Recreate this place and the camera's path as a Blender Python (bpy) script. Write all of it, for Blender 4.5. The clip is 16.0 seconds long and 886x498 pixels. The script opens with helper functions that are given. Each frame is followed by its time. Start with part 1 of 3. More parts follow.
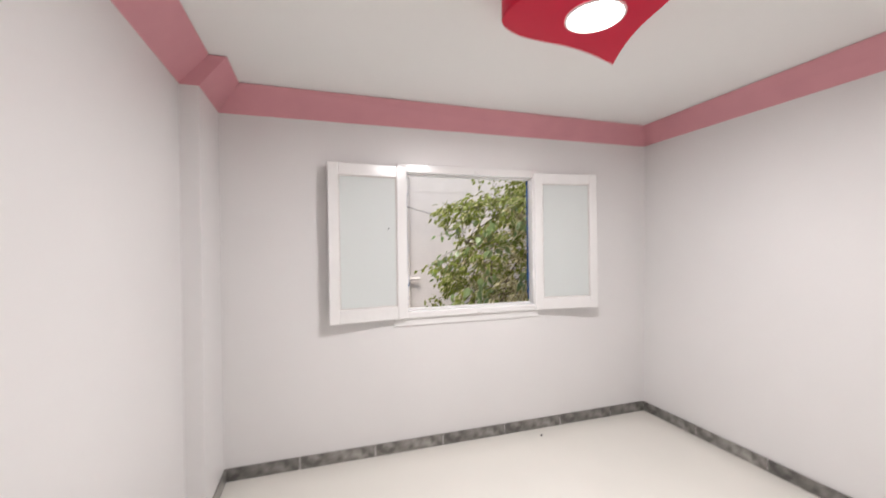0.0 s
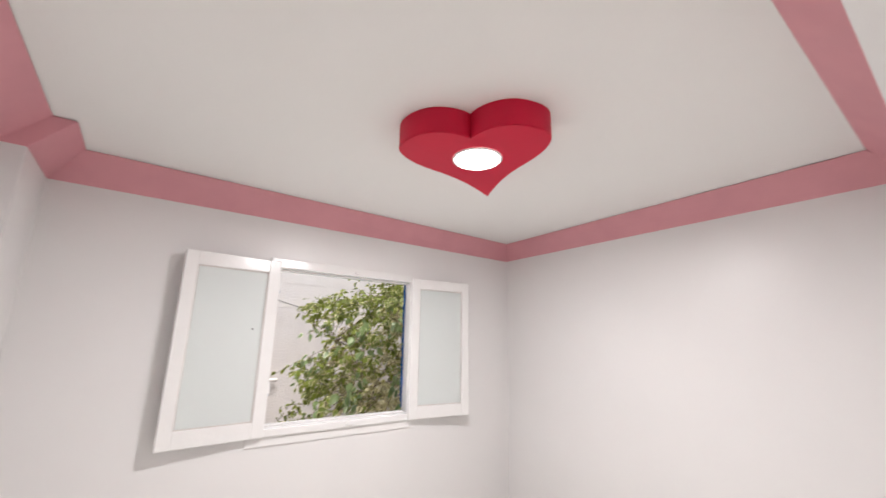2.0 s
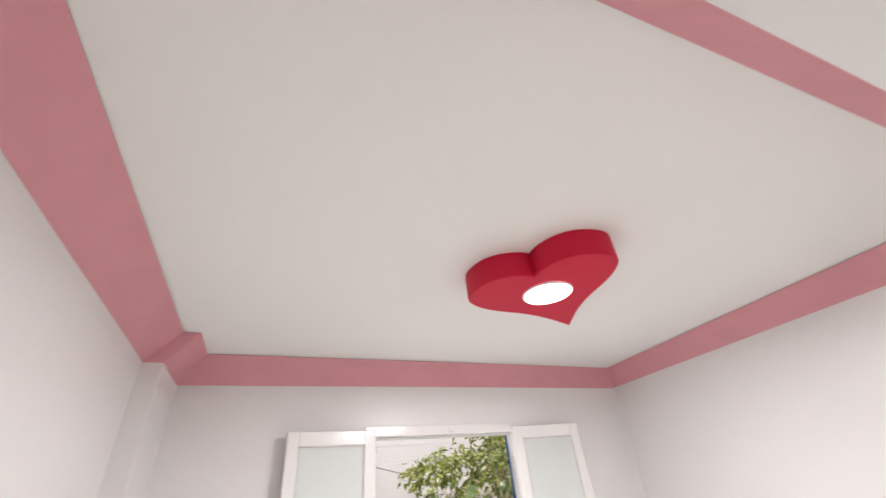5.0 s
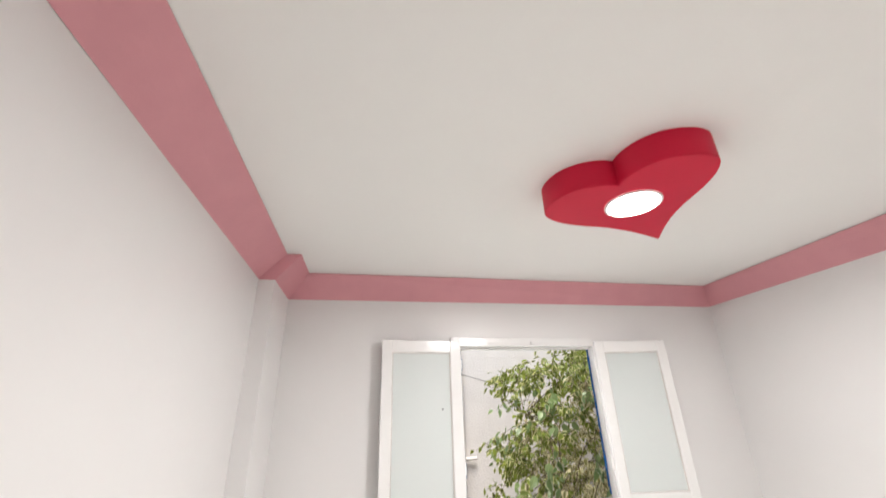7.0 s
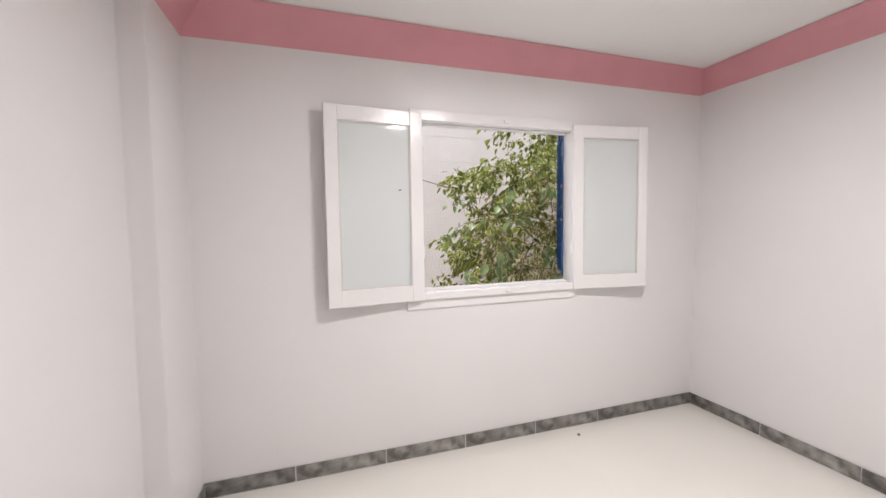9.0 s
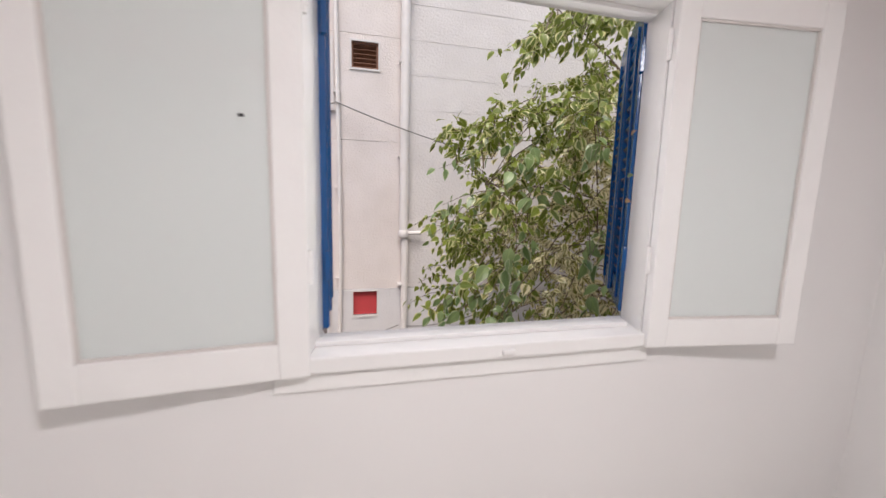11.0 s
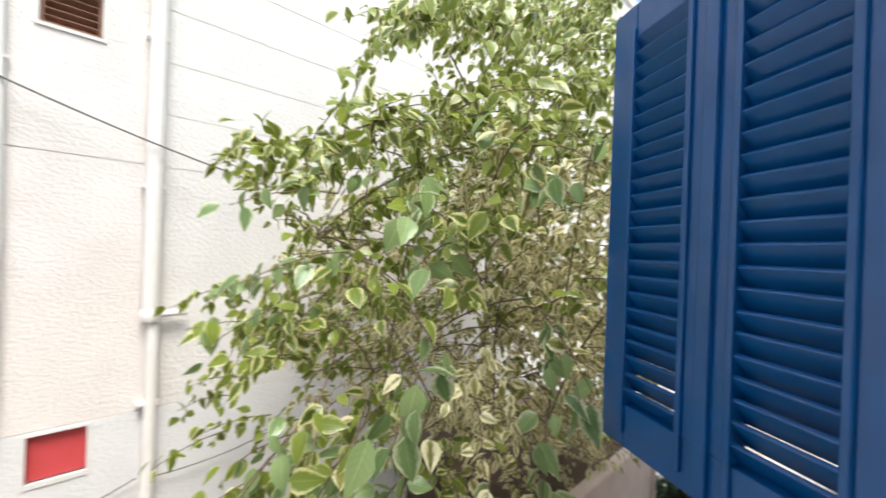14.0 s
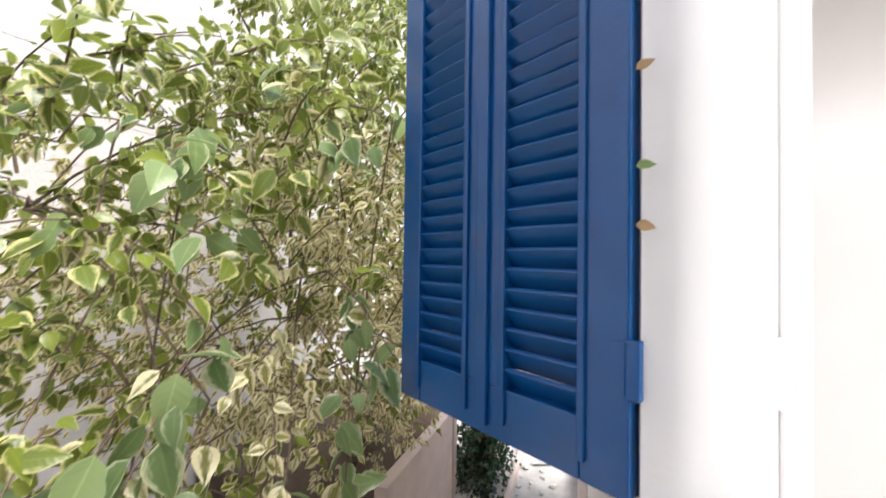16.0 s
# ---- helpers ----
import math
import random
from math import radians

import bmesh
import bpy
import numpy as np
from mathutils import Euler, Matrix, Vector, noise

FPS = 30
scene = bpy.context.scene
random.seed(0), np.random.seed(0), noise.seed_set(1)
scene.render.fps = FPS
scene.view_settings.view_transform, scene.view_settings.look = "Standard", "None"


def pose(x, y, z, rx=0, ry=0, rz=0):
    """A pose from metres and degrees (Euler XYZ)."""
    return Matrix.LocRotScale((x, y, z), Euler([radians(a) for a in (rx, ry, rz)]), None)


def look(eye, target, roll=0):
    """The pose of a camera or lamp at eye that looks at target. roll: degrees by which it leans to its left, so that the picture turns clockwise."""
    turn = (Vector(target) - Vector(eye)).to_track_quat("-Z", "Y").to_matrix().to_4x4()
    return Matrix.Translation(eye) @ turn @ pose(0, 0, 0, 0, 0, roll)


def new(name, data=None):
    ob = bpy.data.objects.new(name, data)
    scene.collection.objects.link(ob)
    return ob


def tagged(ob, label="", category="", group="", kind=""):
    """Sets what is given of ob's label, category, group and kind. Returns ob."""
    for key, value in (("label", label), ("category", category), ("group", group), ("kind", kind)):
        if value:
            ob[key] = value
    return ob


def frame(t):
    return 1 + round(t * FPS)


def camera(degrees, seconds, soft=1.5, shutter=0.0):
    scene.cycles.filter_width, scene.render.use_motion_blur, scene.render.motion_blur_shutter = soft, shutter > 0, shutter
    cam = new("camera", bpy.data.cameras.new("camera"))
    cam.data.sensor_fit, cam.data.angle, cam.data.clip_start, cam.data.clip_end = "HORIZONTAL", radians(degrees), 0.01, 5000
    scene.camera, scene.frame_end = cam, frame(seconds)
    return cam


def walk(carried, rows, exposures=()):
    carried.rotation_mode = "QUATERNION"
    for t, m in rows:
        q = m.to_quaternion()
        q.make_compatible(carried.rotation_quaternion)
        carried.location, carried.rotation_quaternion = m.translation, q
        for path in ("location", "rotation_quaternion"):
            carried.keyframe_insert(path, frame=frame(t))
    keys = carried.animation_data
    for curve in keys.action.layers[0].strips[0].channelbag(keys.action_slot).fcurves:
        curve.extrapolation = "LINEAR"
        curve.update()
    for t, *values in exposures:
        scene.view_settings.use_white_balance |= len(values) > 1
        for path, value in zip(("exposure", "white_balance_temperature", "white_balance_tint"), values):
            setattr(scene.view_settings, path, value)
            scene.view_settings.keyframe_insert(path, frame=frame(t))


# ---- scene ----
cam = camera(96.9, 16.0, shutter=0.5)
PATH = [
    (0, (-2.836, -2.848, 1.497), (-2.234, -0.941, 1.489), -0.8),
    (0.5, (-2.833, -2.843, 1.556), (-2.043, -1.011, 1.705), 0.2),
    (1, (-2.853, -2.842, 1.572), (-1.954, -1.072, 1.814), 0.9),
    (1.5, (-2.87, -2.834, 1.579), (-1.872, -1.137, 1.932), 1.1),
    (2, (-2.903, -2.808, 1.579), (-1.747, -1.241, 2.036), 0.9),
    (2.5, (-2.871, -2.734, 1.593), (-1.439, -1.428, 2.089), 0.5),
    (3, (-2.817, -2.691, 1.627), (-1.221, -1.709, 2.325), -5.2),
    (3.5, (-2.776, -2.688, 1.64), (-1.222, -1.717, 2.443), -6.7),
    (4, (-2.796, -2.765, 1.646), (-1.434, -1.614, 2.553), -10.1),
    (4.5, (-2.89, -2.856, 1.645), (-1.901, -1.469, 2.692), -8.8),
    (7, (-2.854, -2.844, 1.607), (-2.511, -1.032, 2.381), -1.8),
    (7.5, (-2.863, -2.783, 1.514), (-2.538, -0.839, 1.85), -0.5),
    (8, (-2.903, -2.713, 1.431), (-2.426, -0.773, 1.355), -0.1),
    (10.5, (-2.363, -1.363, 1.426), (-1.714, 0.522, 1.268), -0.9),
    (11, (-2.135, -1.077, 1.470), (-1.642, 0.841, 1.187), 1.5),
    (11.5, (-2.026, -0.727, 1.484), (-1.432, 1.182, 1.393), -0.4),
    (12, (-1.905, -0.415, 1.479), (-1.398, 1.518, 1.41), -2.1),
    (12.5, (-1.739, -0.15, 1.51), (-1.297, 1.799, 1.586), 0.8),
    (13, (-1.671, 0.02, 1.509), (-0.976, 1.894, 1.589), 0.9),
    (13.5, (-1.772, 0.125, 1.49), (-0.707, 1.818, 1.516), -0.2),
    (14, (-1.864, 0.222, 1.52), (-0.477, 1.663, 1.517), 2.0),
    (14.5, (-1.842, 0.258, 1.391), (-0.187, 1.38, 1.409), 3.9),
    (15, (-1.814, 0.253, 1.382), (-0.031, 1.157, 1.36), 1.9),
    (15.5, (-1.792, 0.243, 1.388), (0.054, 1.009, 1.302), 1.9),
    (16, (-1.78, 0.221, 1.411), (0.106, 0.884, 1.449), 0.8),
]
EXPOSURES = [(0.0, -0.10, 6500, 10), (1.5, 0.0, 6500, 10), (2.5, -0.03, 6500, 10), (3.5, 0.03, 6500, 10), (4.5, 0.08, 6500, 10), (7.0, 0.13, 6500, 6), (8.0, -0.08, 6500, 10),
             (10.5, -0.18, 6500, 11), (11.0, -0.30, 6500, 12), (11.5, -0.30, 6550, 17), (12.0, -0.02, 6400, 16), (12.5, 0.18, 6450, 10), (13.0, 0.08, 6450, 7),
             (13.5, 0.16, 6450, 4), (14.5, 0.58, 6250, 0), (15.0, 0.58, 6300, 5), (16.0, 0.60, 6400, 7)]
walk(cam, [(t, look(eye, aim, lean)) for t, eye, aim, lean in PATH], EXPOSURES)

# ---------------------------------------------------------------- light
world = bpy.data.worlds.new("sky")
scene.world = world
world.use_nodes = True
wn = world.node_tree.nodes
sky = wn.new("ShaderNodeTexSky")
sky.sky_type = "NISHITA"
sky.sun_disc = False
sky.sun_elevation, sky.sun_rotation = radians(62), radians(197)
sky.air_density, sky.dust_density = 1.2, 3.0
wn["Background"].inputs["Strength"].default_value = 0.22
world.node_tree.links.new(sky.outputs["Color"], wn["Background"].inputs["Color"])

sun = new("sun", bpy.data.lights.new("sun", "SUN"))
sun.data.energy, sun.data.angle, sun.data.color = 3.6, radians(30), (1.0, 0.965, 0.93)
sun.matrix_world = look((0, 0, 20), (2.4, 8.0, 20 - 16.0))

LAMP_XY = (-1.759, -1.520)
lamp = new("lamp_light", bpy.data.lights.new("lamp_light", "AREA"))
lamp.data.shape, lamp.data.size, lamp.data.energy = "DISK", 0.22, 40
lamp.data.color = (1.0, 0.965, 0.97)
lamp.matrix_world = pose(LAMP_XY[0], LAMP_XY[1], 2.408)

# fill lamp added in the window opening, on top of the sky's own daylight
fill_lamp = new("window_fill", bpy.data.lights.new("window_fill", "AREA"))
fill_lamp.data.shape, fill_lamp.data.size, fill_lamp.data.size_y, fill_lamp.data.energy = "RECTANGLE", 1.0, 0.96, 2.5
fill_lamp.data.color = (1.0, 0.97, 0.95)
fill_lamp.matrix_world = pose(-1.695, 0.10, 1.54, -90, 0, 0)


# ---------------------------------------------------------------- materials
def noise_mat(name, colour, other=None, rough=0.6, scale=8.0, amount=0.5, bump=0.0, bump_scale=60.0,
              coat=0.0, rand=0.0, spec=0.5, fine=0.0):
    """Principled material: two tones mixed by noise at two scales, with fine relief."""
    m = bpy.data.materials.new(name)
    m.use_nodes = True
    n, l = m.node_tree.nodes, m.node_tree.links
    b = n["Principled BSDF"]
    co = n.new("ShaderNodeTexCoord")
    big = n.new("ShaderNodeTexNoise")
    big.inputs["Scale"].default_value, big.inputs["Detail"].default_value = scale, 5
    l.new(co.outputs["Object"], big.inputs["Vector"])
    mix = n.new("ShaderNodeMix")
    mix.data_type = "RGBA"
    mix.inputs[6].default_value = (*colour, 1)
    mix.inputs[7].default_value = (*(other or colour), 1)
    ramp = n.new("ShaderNodeMapRange")
    ramp.inputs[1].default_value, ramp.inputs[2].default_value = 0.35, 0.7
    ramp.inputs[3].default_value, ramp.inputs[4].default_value = 0.0, amount
    l.new(big.outputs["Fac"], ramp.inputs[0])
    l.new(ramp.outputs[0], mix.inputs[0])
    last = mix.outputs[2]
    if rand:
        info = n.new("ShaderNodeObjectInfo")
        hsv = n.new("ShaderNodeHueSaturation")
        rr = n.new("ShaderNodeMapRange")
        rr.inputs[3].default_value, rr.inputs[4].default_value = 1 - rand, 1 + rand
        l.new(info.outputs["Random"], rr.inputs[0])
        l.new(rr.outputs[0], hsv.inputs["Value"])
        l.new(last, hsv.inputs["Color"])
        last = hsv.outputs[0]
    l.new(last, b.inputs["Base Color"])
    b.inputs["Roughness"].default_value = rough
    b.inputs["Specular IOR Level"].default_value = spec
    b.inputs["Coat Weight"].default_value = coat
    b.inputs["Coat Roughness"].default_value = 0.12
    if bump:
        small = n.new("ShaderNodeTexNoise")
        small.inputs["Scale"].default_value, small.inputs["Detail"].default_value = bump_scale, 6
        l.new(co.outputs["Object"], small.inputs["Vector"])
        bp = n.new("ShaderNodeBump")
        bp.inputs["Strength"].default_value, bp.inputs["Distance"].default_value = bump, 0.01
        l.new(small.outputs["Fac"], bp.inputs["Height"])
        l.new(bp.outputs[0], b.inputs["Normal"])
        if fine:
            rm = n.new("ShaderNodeMapRange")
            rm.inputs[3].default_value, rm.inputs[4].default_value = max(0.02, rough - fine), rough + fine
            l.new(small.outputs["Fac"], rm.inputs[0])
            l.new(rm.outputs[0], b.inputs["Roughness"])
    return m


WALL = noise_mat("wall_paint", (0.80, 0.785, 0.78), (0.77, 0.755, 0.75), 0.36, 1.6, 0.7, 0.05, 25, fine=0.06, spec=0.4)
CEIL = noise_mat("ceiling_paint", (0.88, 0.87, 0.855), (0.86, 0.85, 0.835), 0.7, 1.3, 0.7, 0.05, 30)
PINK = noise_mat("pink_paint", (0.69, 0.315, 0.355), (0.63, 0.28, 0.32), 0.55, 6, 0.6, 0.12, 45)
RED = noise_mat("red_paint", (0.60, 0.009, 0.045), (0.54, 0.008, 0.040), 0.5, 7, 0.5, 0.04, 60, spec=0.25)
FLOOR = noise_mat("floor_tile", (0.83, 0.81, 0.75), (0.79, 0.77, 0.71), 0.16, 2.2, 0.5, 0.015, 14, fine=0.05)
MARBLE = noise_mat("grey_marble", (0.105, 0.098, 0.090), (0.36, 0.345, 0.32), 0.28, 16, 1.0, 0.03, 60, rand=0.22)
GROUT = noise_mat("white_grout", (0.74, 0.72, 0.70), (0.66, 0.64, 0.62), 0.8, 30, 0.5)
GLOSS = noise_mat("white_gloss_paint", (0.83, 0.82, 0.81), (0.80, 0.785, 0.775), 0.22, 9, 0.6, 0.10, 38, fine=0.06)
BLUE = noise_mat("blue_gloss_paint", (0.006, 0.085, 0.275), (0.005, 0.066, 0.215), 0.20, 12, 0.6, 0.10, 42, fine=0.08)
STEEL = noise_mat("dark_metal", (0.05, 0.05, 0.055), (0.09, 0.07, 0.06), 0.45, 40, 0.6)
STUCCO = noise_mat("roughcast", (0.71, 0.64, 0.605), (0.62, 0.55, 0.51), 0.9, 2.2, 0.7, 0.9, 44)
STUCCO_PALE = noise_mat("pale_roughcast", (0.67, 0.625, 0.60), (0.59, 0.545, 0.52), 0.9, 2.0, 0.7, 0.9, 36)
LOWPAINT = noise_mat("white_masonry_paint", (0.655, 0.625, 0.62), (0.58, 0.555, 0.55), 0.85, 2.5, 0.6, 0.55, 45)
PIPE = noise_mat("painted_pipe", (0.74, 0.69, 0.655), (0.66, 0.60, 0.56), 0.5, 9, 0.6, 0.1, 30)
CASING = noise_mat("white_casing", (0.66, 0.62, 0.595), (0.57, 0.535, 0.51), 0.6, 9, 0.5, 0.12, 40)
# dark colour puts the unlit rooms' shade on sheets behind window and vent
DARK = noise_mat("unlit_room_tone", (0.095, 0.066, 0.046), (0.13, 0.092, 0.066), 0.95, 6, 0.5)
# lighter gloom colour, for the sheet that stands for the room behind the grille
ROOM_TONE = noise_mat("mauve_room_tone", (0.26, 0.22, 0.215), (0.19, 0.16, 0.155), 0.9, 6, 0.6)
BROWN = noise_mat("brown_wood", (0.20, 0.085, 0.045), (0.13, 0.055, 0.03), 0.6, 14, 0.8, 0.2, 60)
REDWALL = noise_mat("red_panel_paint", (0.52, 0.055, 0.06), (0.44, 0.05, 0.05), 0.6, 9, 0.6, 0.1, 50)
MAROON = noise_mat("maroon_paint", (0.20, 0.018, 0.025), (0.15, 0.015, 0.02), 0.5, 9, 0.6, 0.1, 50)
CABLE = noise_mat("grey_cable", (0.16, 0.145, 0.13), (0.22, 0.2, 0.18), 0.7, 20, 0.5)
HOSE = noise_mat("green_hose", (0.03, 0.16, 0.10), (0.03, 0.12, 0.08), 0.4, 20, 0.5)
GARDEN = noise_mat("garden_wall_render", (0.62, 0.50, 0.44), (0.50, 0.40, 0.35), 0.9, 4, 0.8, 0.35, 40)
GROUND = noise_mat("pale_ground", (0.46, 0.44, 0.42), (0.30, 0.28, 0.265), 0.95, 3.5, 0.9, 0.8, 22)
SOIL = noise_mat("soil", (0.11, 0.075, 0.05), (0.07, 0.05, 0.035), 0.95, 9, 0.8, 0.8, 30)
STONE = noise_mat("pale_stone", (0.50, 0.48, 0.45), (0.36, 0.34, 0.32), 0.9, 8, 0.7, 0.4, 40, rand=0.15)
BARK = noise_mat("bark", (0.17, 0.115, 0.075), (0.10, 0.07, 0.05), 0.9, 16, 0.8, 0.7, 50)
DRY = noise_mat("dry_leaf", (0.36, 0.24, 0.12), (0.26, 0.16, 0.08), 0.7, 40, 0.6, 0.2, 90)


def glass_mat():
    """Pale frosted pane with a smooth front."""
    m = bpy.data.materials.new("frosted_glass")
    m.use_nodes = True
    n, l = m.node_tree.nodes, m.node_tree.links
    b = n["Principled BSDF"]
    b.inputs["Base Color"].default_value = (0.86, 0.905, 0.89, 1)
    b.inputs["Roughness"].default_value = 0.55
    b.inputs["Transmission Weight"].default_value = 0.30
    b.inputs["IOR"].default_value = 1.45
    b.inputs["Coat Weight"].default_value = 1.0
    b.inputs["Coat Roughness"].default_value = 0.05
    co, tex, bp = n.new("ShaderNodeTexCoord"), n.new("ShaderNodeTexNoise"), n.new("ShaderNodeBump")
    tex.inputs["Scale"].default_value = 3.0
    bp.inputs["Strength"].default_value, bp.inputs["Distance"].default_value = 0.06, 0.02
    l.new(co.outputs["Object"], tex.inputs["Vector"])
    l.new(tex.outputs["Fac"], bp.inputs["Height"])
    l.new(bp.outputs[0], b.inputs["Coat Normal"])
    return m


GLASS = glass_mat()


def lamp_mat():
    m = bpy.data.materials.new("lit_diffuser")
    m.use_nodes = True
    b = m.node_tree.nodes["Principled BSDF"]
    b.inputs["Base Color"].default_value = (0.9, 0.9, 0.88, 1)
    b.inputs["Emission Color"].default_value = (1.0, 0.96, 0.92, 1)
    b.inputs["Emission Strength"].default_value = 9.0
    return m


LIT = lamp_mat()


def leaf_mat(name, green, deep, cream, edge):
    """Variegated leaf: green heart, cream margin of uneven width, laid out by the leaf's own UV."""
    m = bpy.data.materials.new(name)
    m.use_nodes = True
    n, l = m.node_tree.nodes, m.node_tree.links
    b, out = n["Principled BSDF"], n["Material Output"]
    uv = n.new("ShaderNodeUVMap")
    sep = n.new("ShaderNodeSeparateXYZ")
    l.new(uv.outputs[0], sep.inputs[0])
    geo = n.new("ShaderNodeNewGeometry")
    info = n.new("ShaderNodeObjectInfo")
    add = n.new("ShaderNodeMath")
    add.operation = "ADD"
    l.new(geo.outputs["Random Per Island"], add.inputs[0])
    l.new(info.outputs["Random"], add.inputs[1])
    fr = n.new("ShaderNodeMath")
    fr.operation = "FRACT"
    l.new(add.outputs[0], fr.inputs[0])
    tex = n.new("ShaderNodeTexNoise")
    tex.noise_dimensions = "4D"
    tex.inputs["Scale"].default_value = 5.5
    w4 = n.new("ShaderNodeMath")
    w4.operation = "MULTIPLY"
    w4.inputs[1].default_value = 40
    l.new(fr.outputs[0], w4.inputs[0])
    l.new(w4.outputs[0], tex.inputs["W"])
    l.new(uv.outputs[0], tex.inputs["Vector"])
    wob = n.new("ShaderNodeMath")
    wob.operation = "MULTIPLY_ADD"
    wob.inputs[1].default_value = 0.95
    l.new(tex.outputs["Fac"], wob.inputs[0])
    l.new(sep.outputs[0], wob.inputs[2])
    rim = n.new("ShaderNodeMapRange")
    rim.inputs[1].default_value, rim.inputs[2].default_value = edge - 0.12, edge + 0.30
    vary = n.new("ShaderNodeMath")
    vary.operation = "MULTIPLY_ADD"
    vary.inputs[1].default_value = 0.55
    l.new(fr.outputs[0], vary.inputs[0])
    l.new(wob.outputs[0], vary.inputs[2])
    l.new(vary.outputs[0], rim.inputs[0])
    g = n.new("ShaderNodeMix")
    g.data_type = "RGBA"
    g.inputs[6].default_value, g.inputs[7].default_value = (*green, 1), (*deep, 1)
    l.new(fr.outputs[0], g.inputs[0])
    c = n.new("ShaderNodeMix")
    c.data_type = "RGBA"
    c.inputs[7].default_value = (*cream, 1)
    l.new(rim.outputs[0], c.inputs[0])
    l.new(g.outputs[2], c.inputs[6])
    ang = n.new("ShaderNodeMath")               # side veins that run out from the midrib
    ang.operation = "MULTIPLY_ADD"
    ang.inputs[1].default_value = -9.0
    long = n.new("ShaderNodeMath")
    long.operation = "MULTIPLY"
    long.inputs[1].default_value = 46.0
    l.new(sep.outputs[1], long.inputs[0])
    l.new(sep.outputs[0], ang.inputs[0])
    l.new(long.outputs[0], ang.inputs[2])
    sn = n.new("ShaderNodeMath")
    sn.operation = "SINE"
    l.new(ang.outputs[0], sn.inputs[0])
    vb = n.new("ShaderNodeBump")
    vb.inputs["Strength"].default_value, vb.inputs["Distance"].default_value = 0.08, 0.003
    l.new(sn.outputs[0], vb.inputs["Height"])
    l.new(vb.outputs[0], b.inputs["Normal"])
    rib = n.new("ShaderNodeMapRange")
    rib.inputs[1].default_value, rib.inputs[2].default_value = 0.03, 0.10
    rib.inputs[3].default_value, rib.inputs[4].default_value = 1.35, 1.0
    l.new(sep.outputs[0], rib.inputs[0])
    vs_ = n.new("ShaderNodeMapRange")
    vs_.inputs[1].default_value, vs_.inputs[2].default_value = 0.6, 1.0
    vs_.inputs[3].default_value, vs_.inputs[4].default_value = 1.0, 1.05
    l.new(sn.outputs[0], vs_.inputs[0])
    val = n.new("ShaderNodeMath")
    val.operation = "MULTIPLY"
    l.new(rib.outputs[0], val.inputs[0])
    l.new(vs_.outputs[0], val.inputs[1])
    tone = n.new("ShaderNodeHueSaturation")
    l.new(val.outputs[0], tone.inputs["Value"])
    l.new(c.outputs[2], tone.inputs["Color"])
    l.new(tone.outputs[0], b.inputs["Base Color"])
    b.inputs["Roughness"].default_value = 0.24
    tr = n.new("ShaderNodeBsdfTranslucent")
    l.new(c.outputs[2], tr.inputs["Color"])
    ms = n.new("ShaderNodeMixShader")
    ms.inputs[0].default_value = 0.36
    l.new(b.outputs[0], ms.inputs[1])
    l.new(tr.outputs[0], ms.inputs[2])
    l.new(ms.outputs[0], out.inputs["Surface"])
    return m


LEAF = leaf_mat("variegated_leaf", (0.27, 0.255, 0.075), (0.12, 0.115, 0.030), (0.82, 0.74, 0.46), 1.06)
# base colours raised: sky sheen of the near leaves is put into the green
LEAF_GREEN = leaf_mat("green_leaf", (0.30, 0.39, 0.16), (0.12, 0.19, 0.065), (0.60, 0.62, 0.38), 1.58)
LEAF_MID = leaf_mat("mid_green_leaf", (0.25, 0.30, 0.050), (0.095, 0.130, 0.022), (0.66, 0.62, 0.28), 1.46)
LEAF_DARK = leaf_mat("dark_leaf", (0.035, 0.075, 0.030), (0.020, 0.045, 0.020), (0.09, 0.12, 0.05), 2.0)


# ---------------------------------------------------------------- mesh tools
def mesh_of(name, bm, material):
    me = bpy.data.meshes.new(name)
    bm.to_mesh(me)
    bm.free()
    me.materials.append(material)
    return me


def part(name, bm, material, parent=None, label=""):
    ob = new(name, mesh_of(name, bm, material))
    ob.parent = parent
    return tagged(ob, label)


def smooth(ob, angle=40):
    ob.data.polygons.foreach_set("use_smooth", [True] * len(ob.data.polygons))
    ob.data.set_sharp_from_angle(angle=radians(angle))
    return ob


def thing(name, m, label, category, group="", kind=""):
    ob = new(name)
    ob.empty_display_size = 0.1
    ob.matrix_world = m
    return tagged(ob, label, category, group, kind)


def add_box(bm, x0, x1, y0, y1, z0, z1, bevel=0.0, m=None):
    vs = [bm.verts.new(v) for v in ((x0, y0, z0), (x1, y0, z0), (x1, y1, z0), (x0, y1, z0),
                                    (x0, y0, z1), (x1, y0, z1), (x1, y1, z1), (x0, y1, z1))]
    fs = [bm.faces.new([vs[i] for i in f]) for f in ((3, 2, 1, 0), (4, 5, 6, 7), (0, 1, 5, 4),
                                                     (1, 2, 6, 5), (2, 3, 7, 6), (3, 0, 4, 7))]
    if bevel:
        es = {e for f in fs for e in f.edges}
        r = bmesh.ops.bevel(bm, geom=list(es), offset=bevel, segments=2, profile=0.6, affect="EDGES")
        vs = list({v for f in r["faces"] for v in f.verts} | {v for v in vs if v.is_valid})
    if m is not None:
        bmesh.ops.transform(bm, matrix=m, verts=vs)
    return bm


def box(x0, x1, y0, y1, z0, z1, bevel=0.0, m=None):
    return add_box(bmesh.new(), x0, x1, y0, y1, z0, z1, bevel, m)


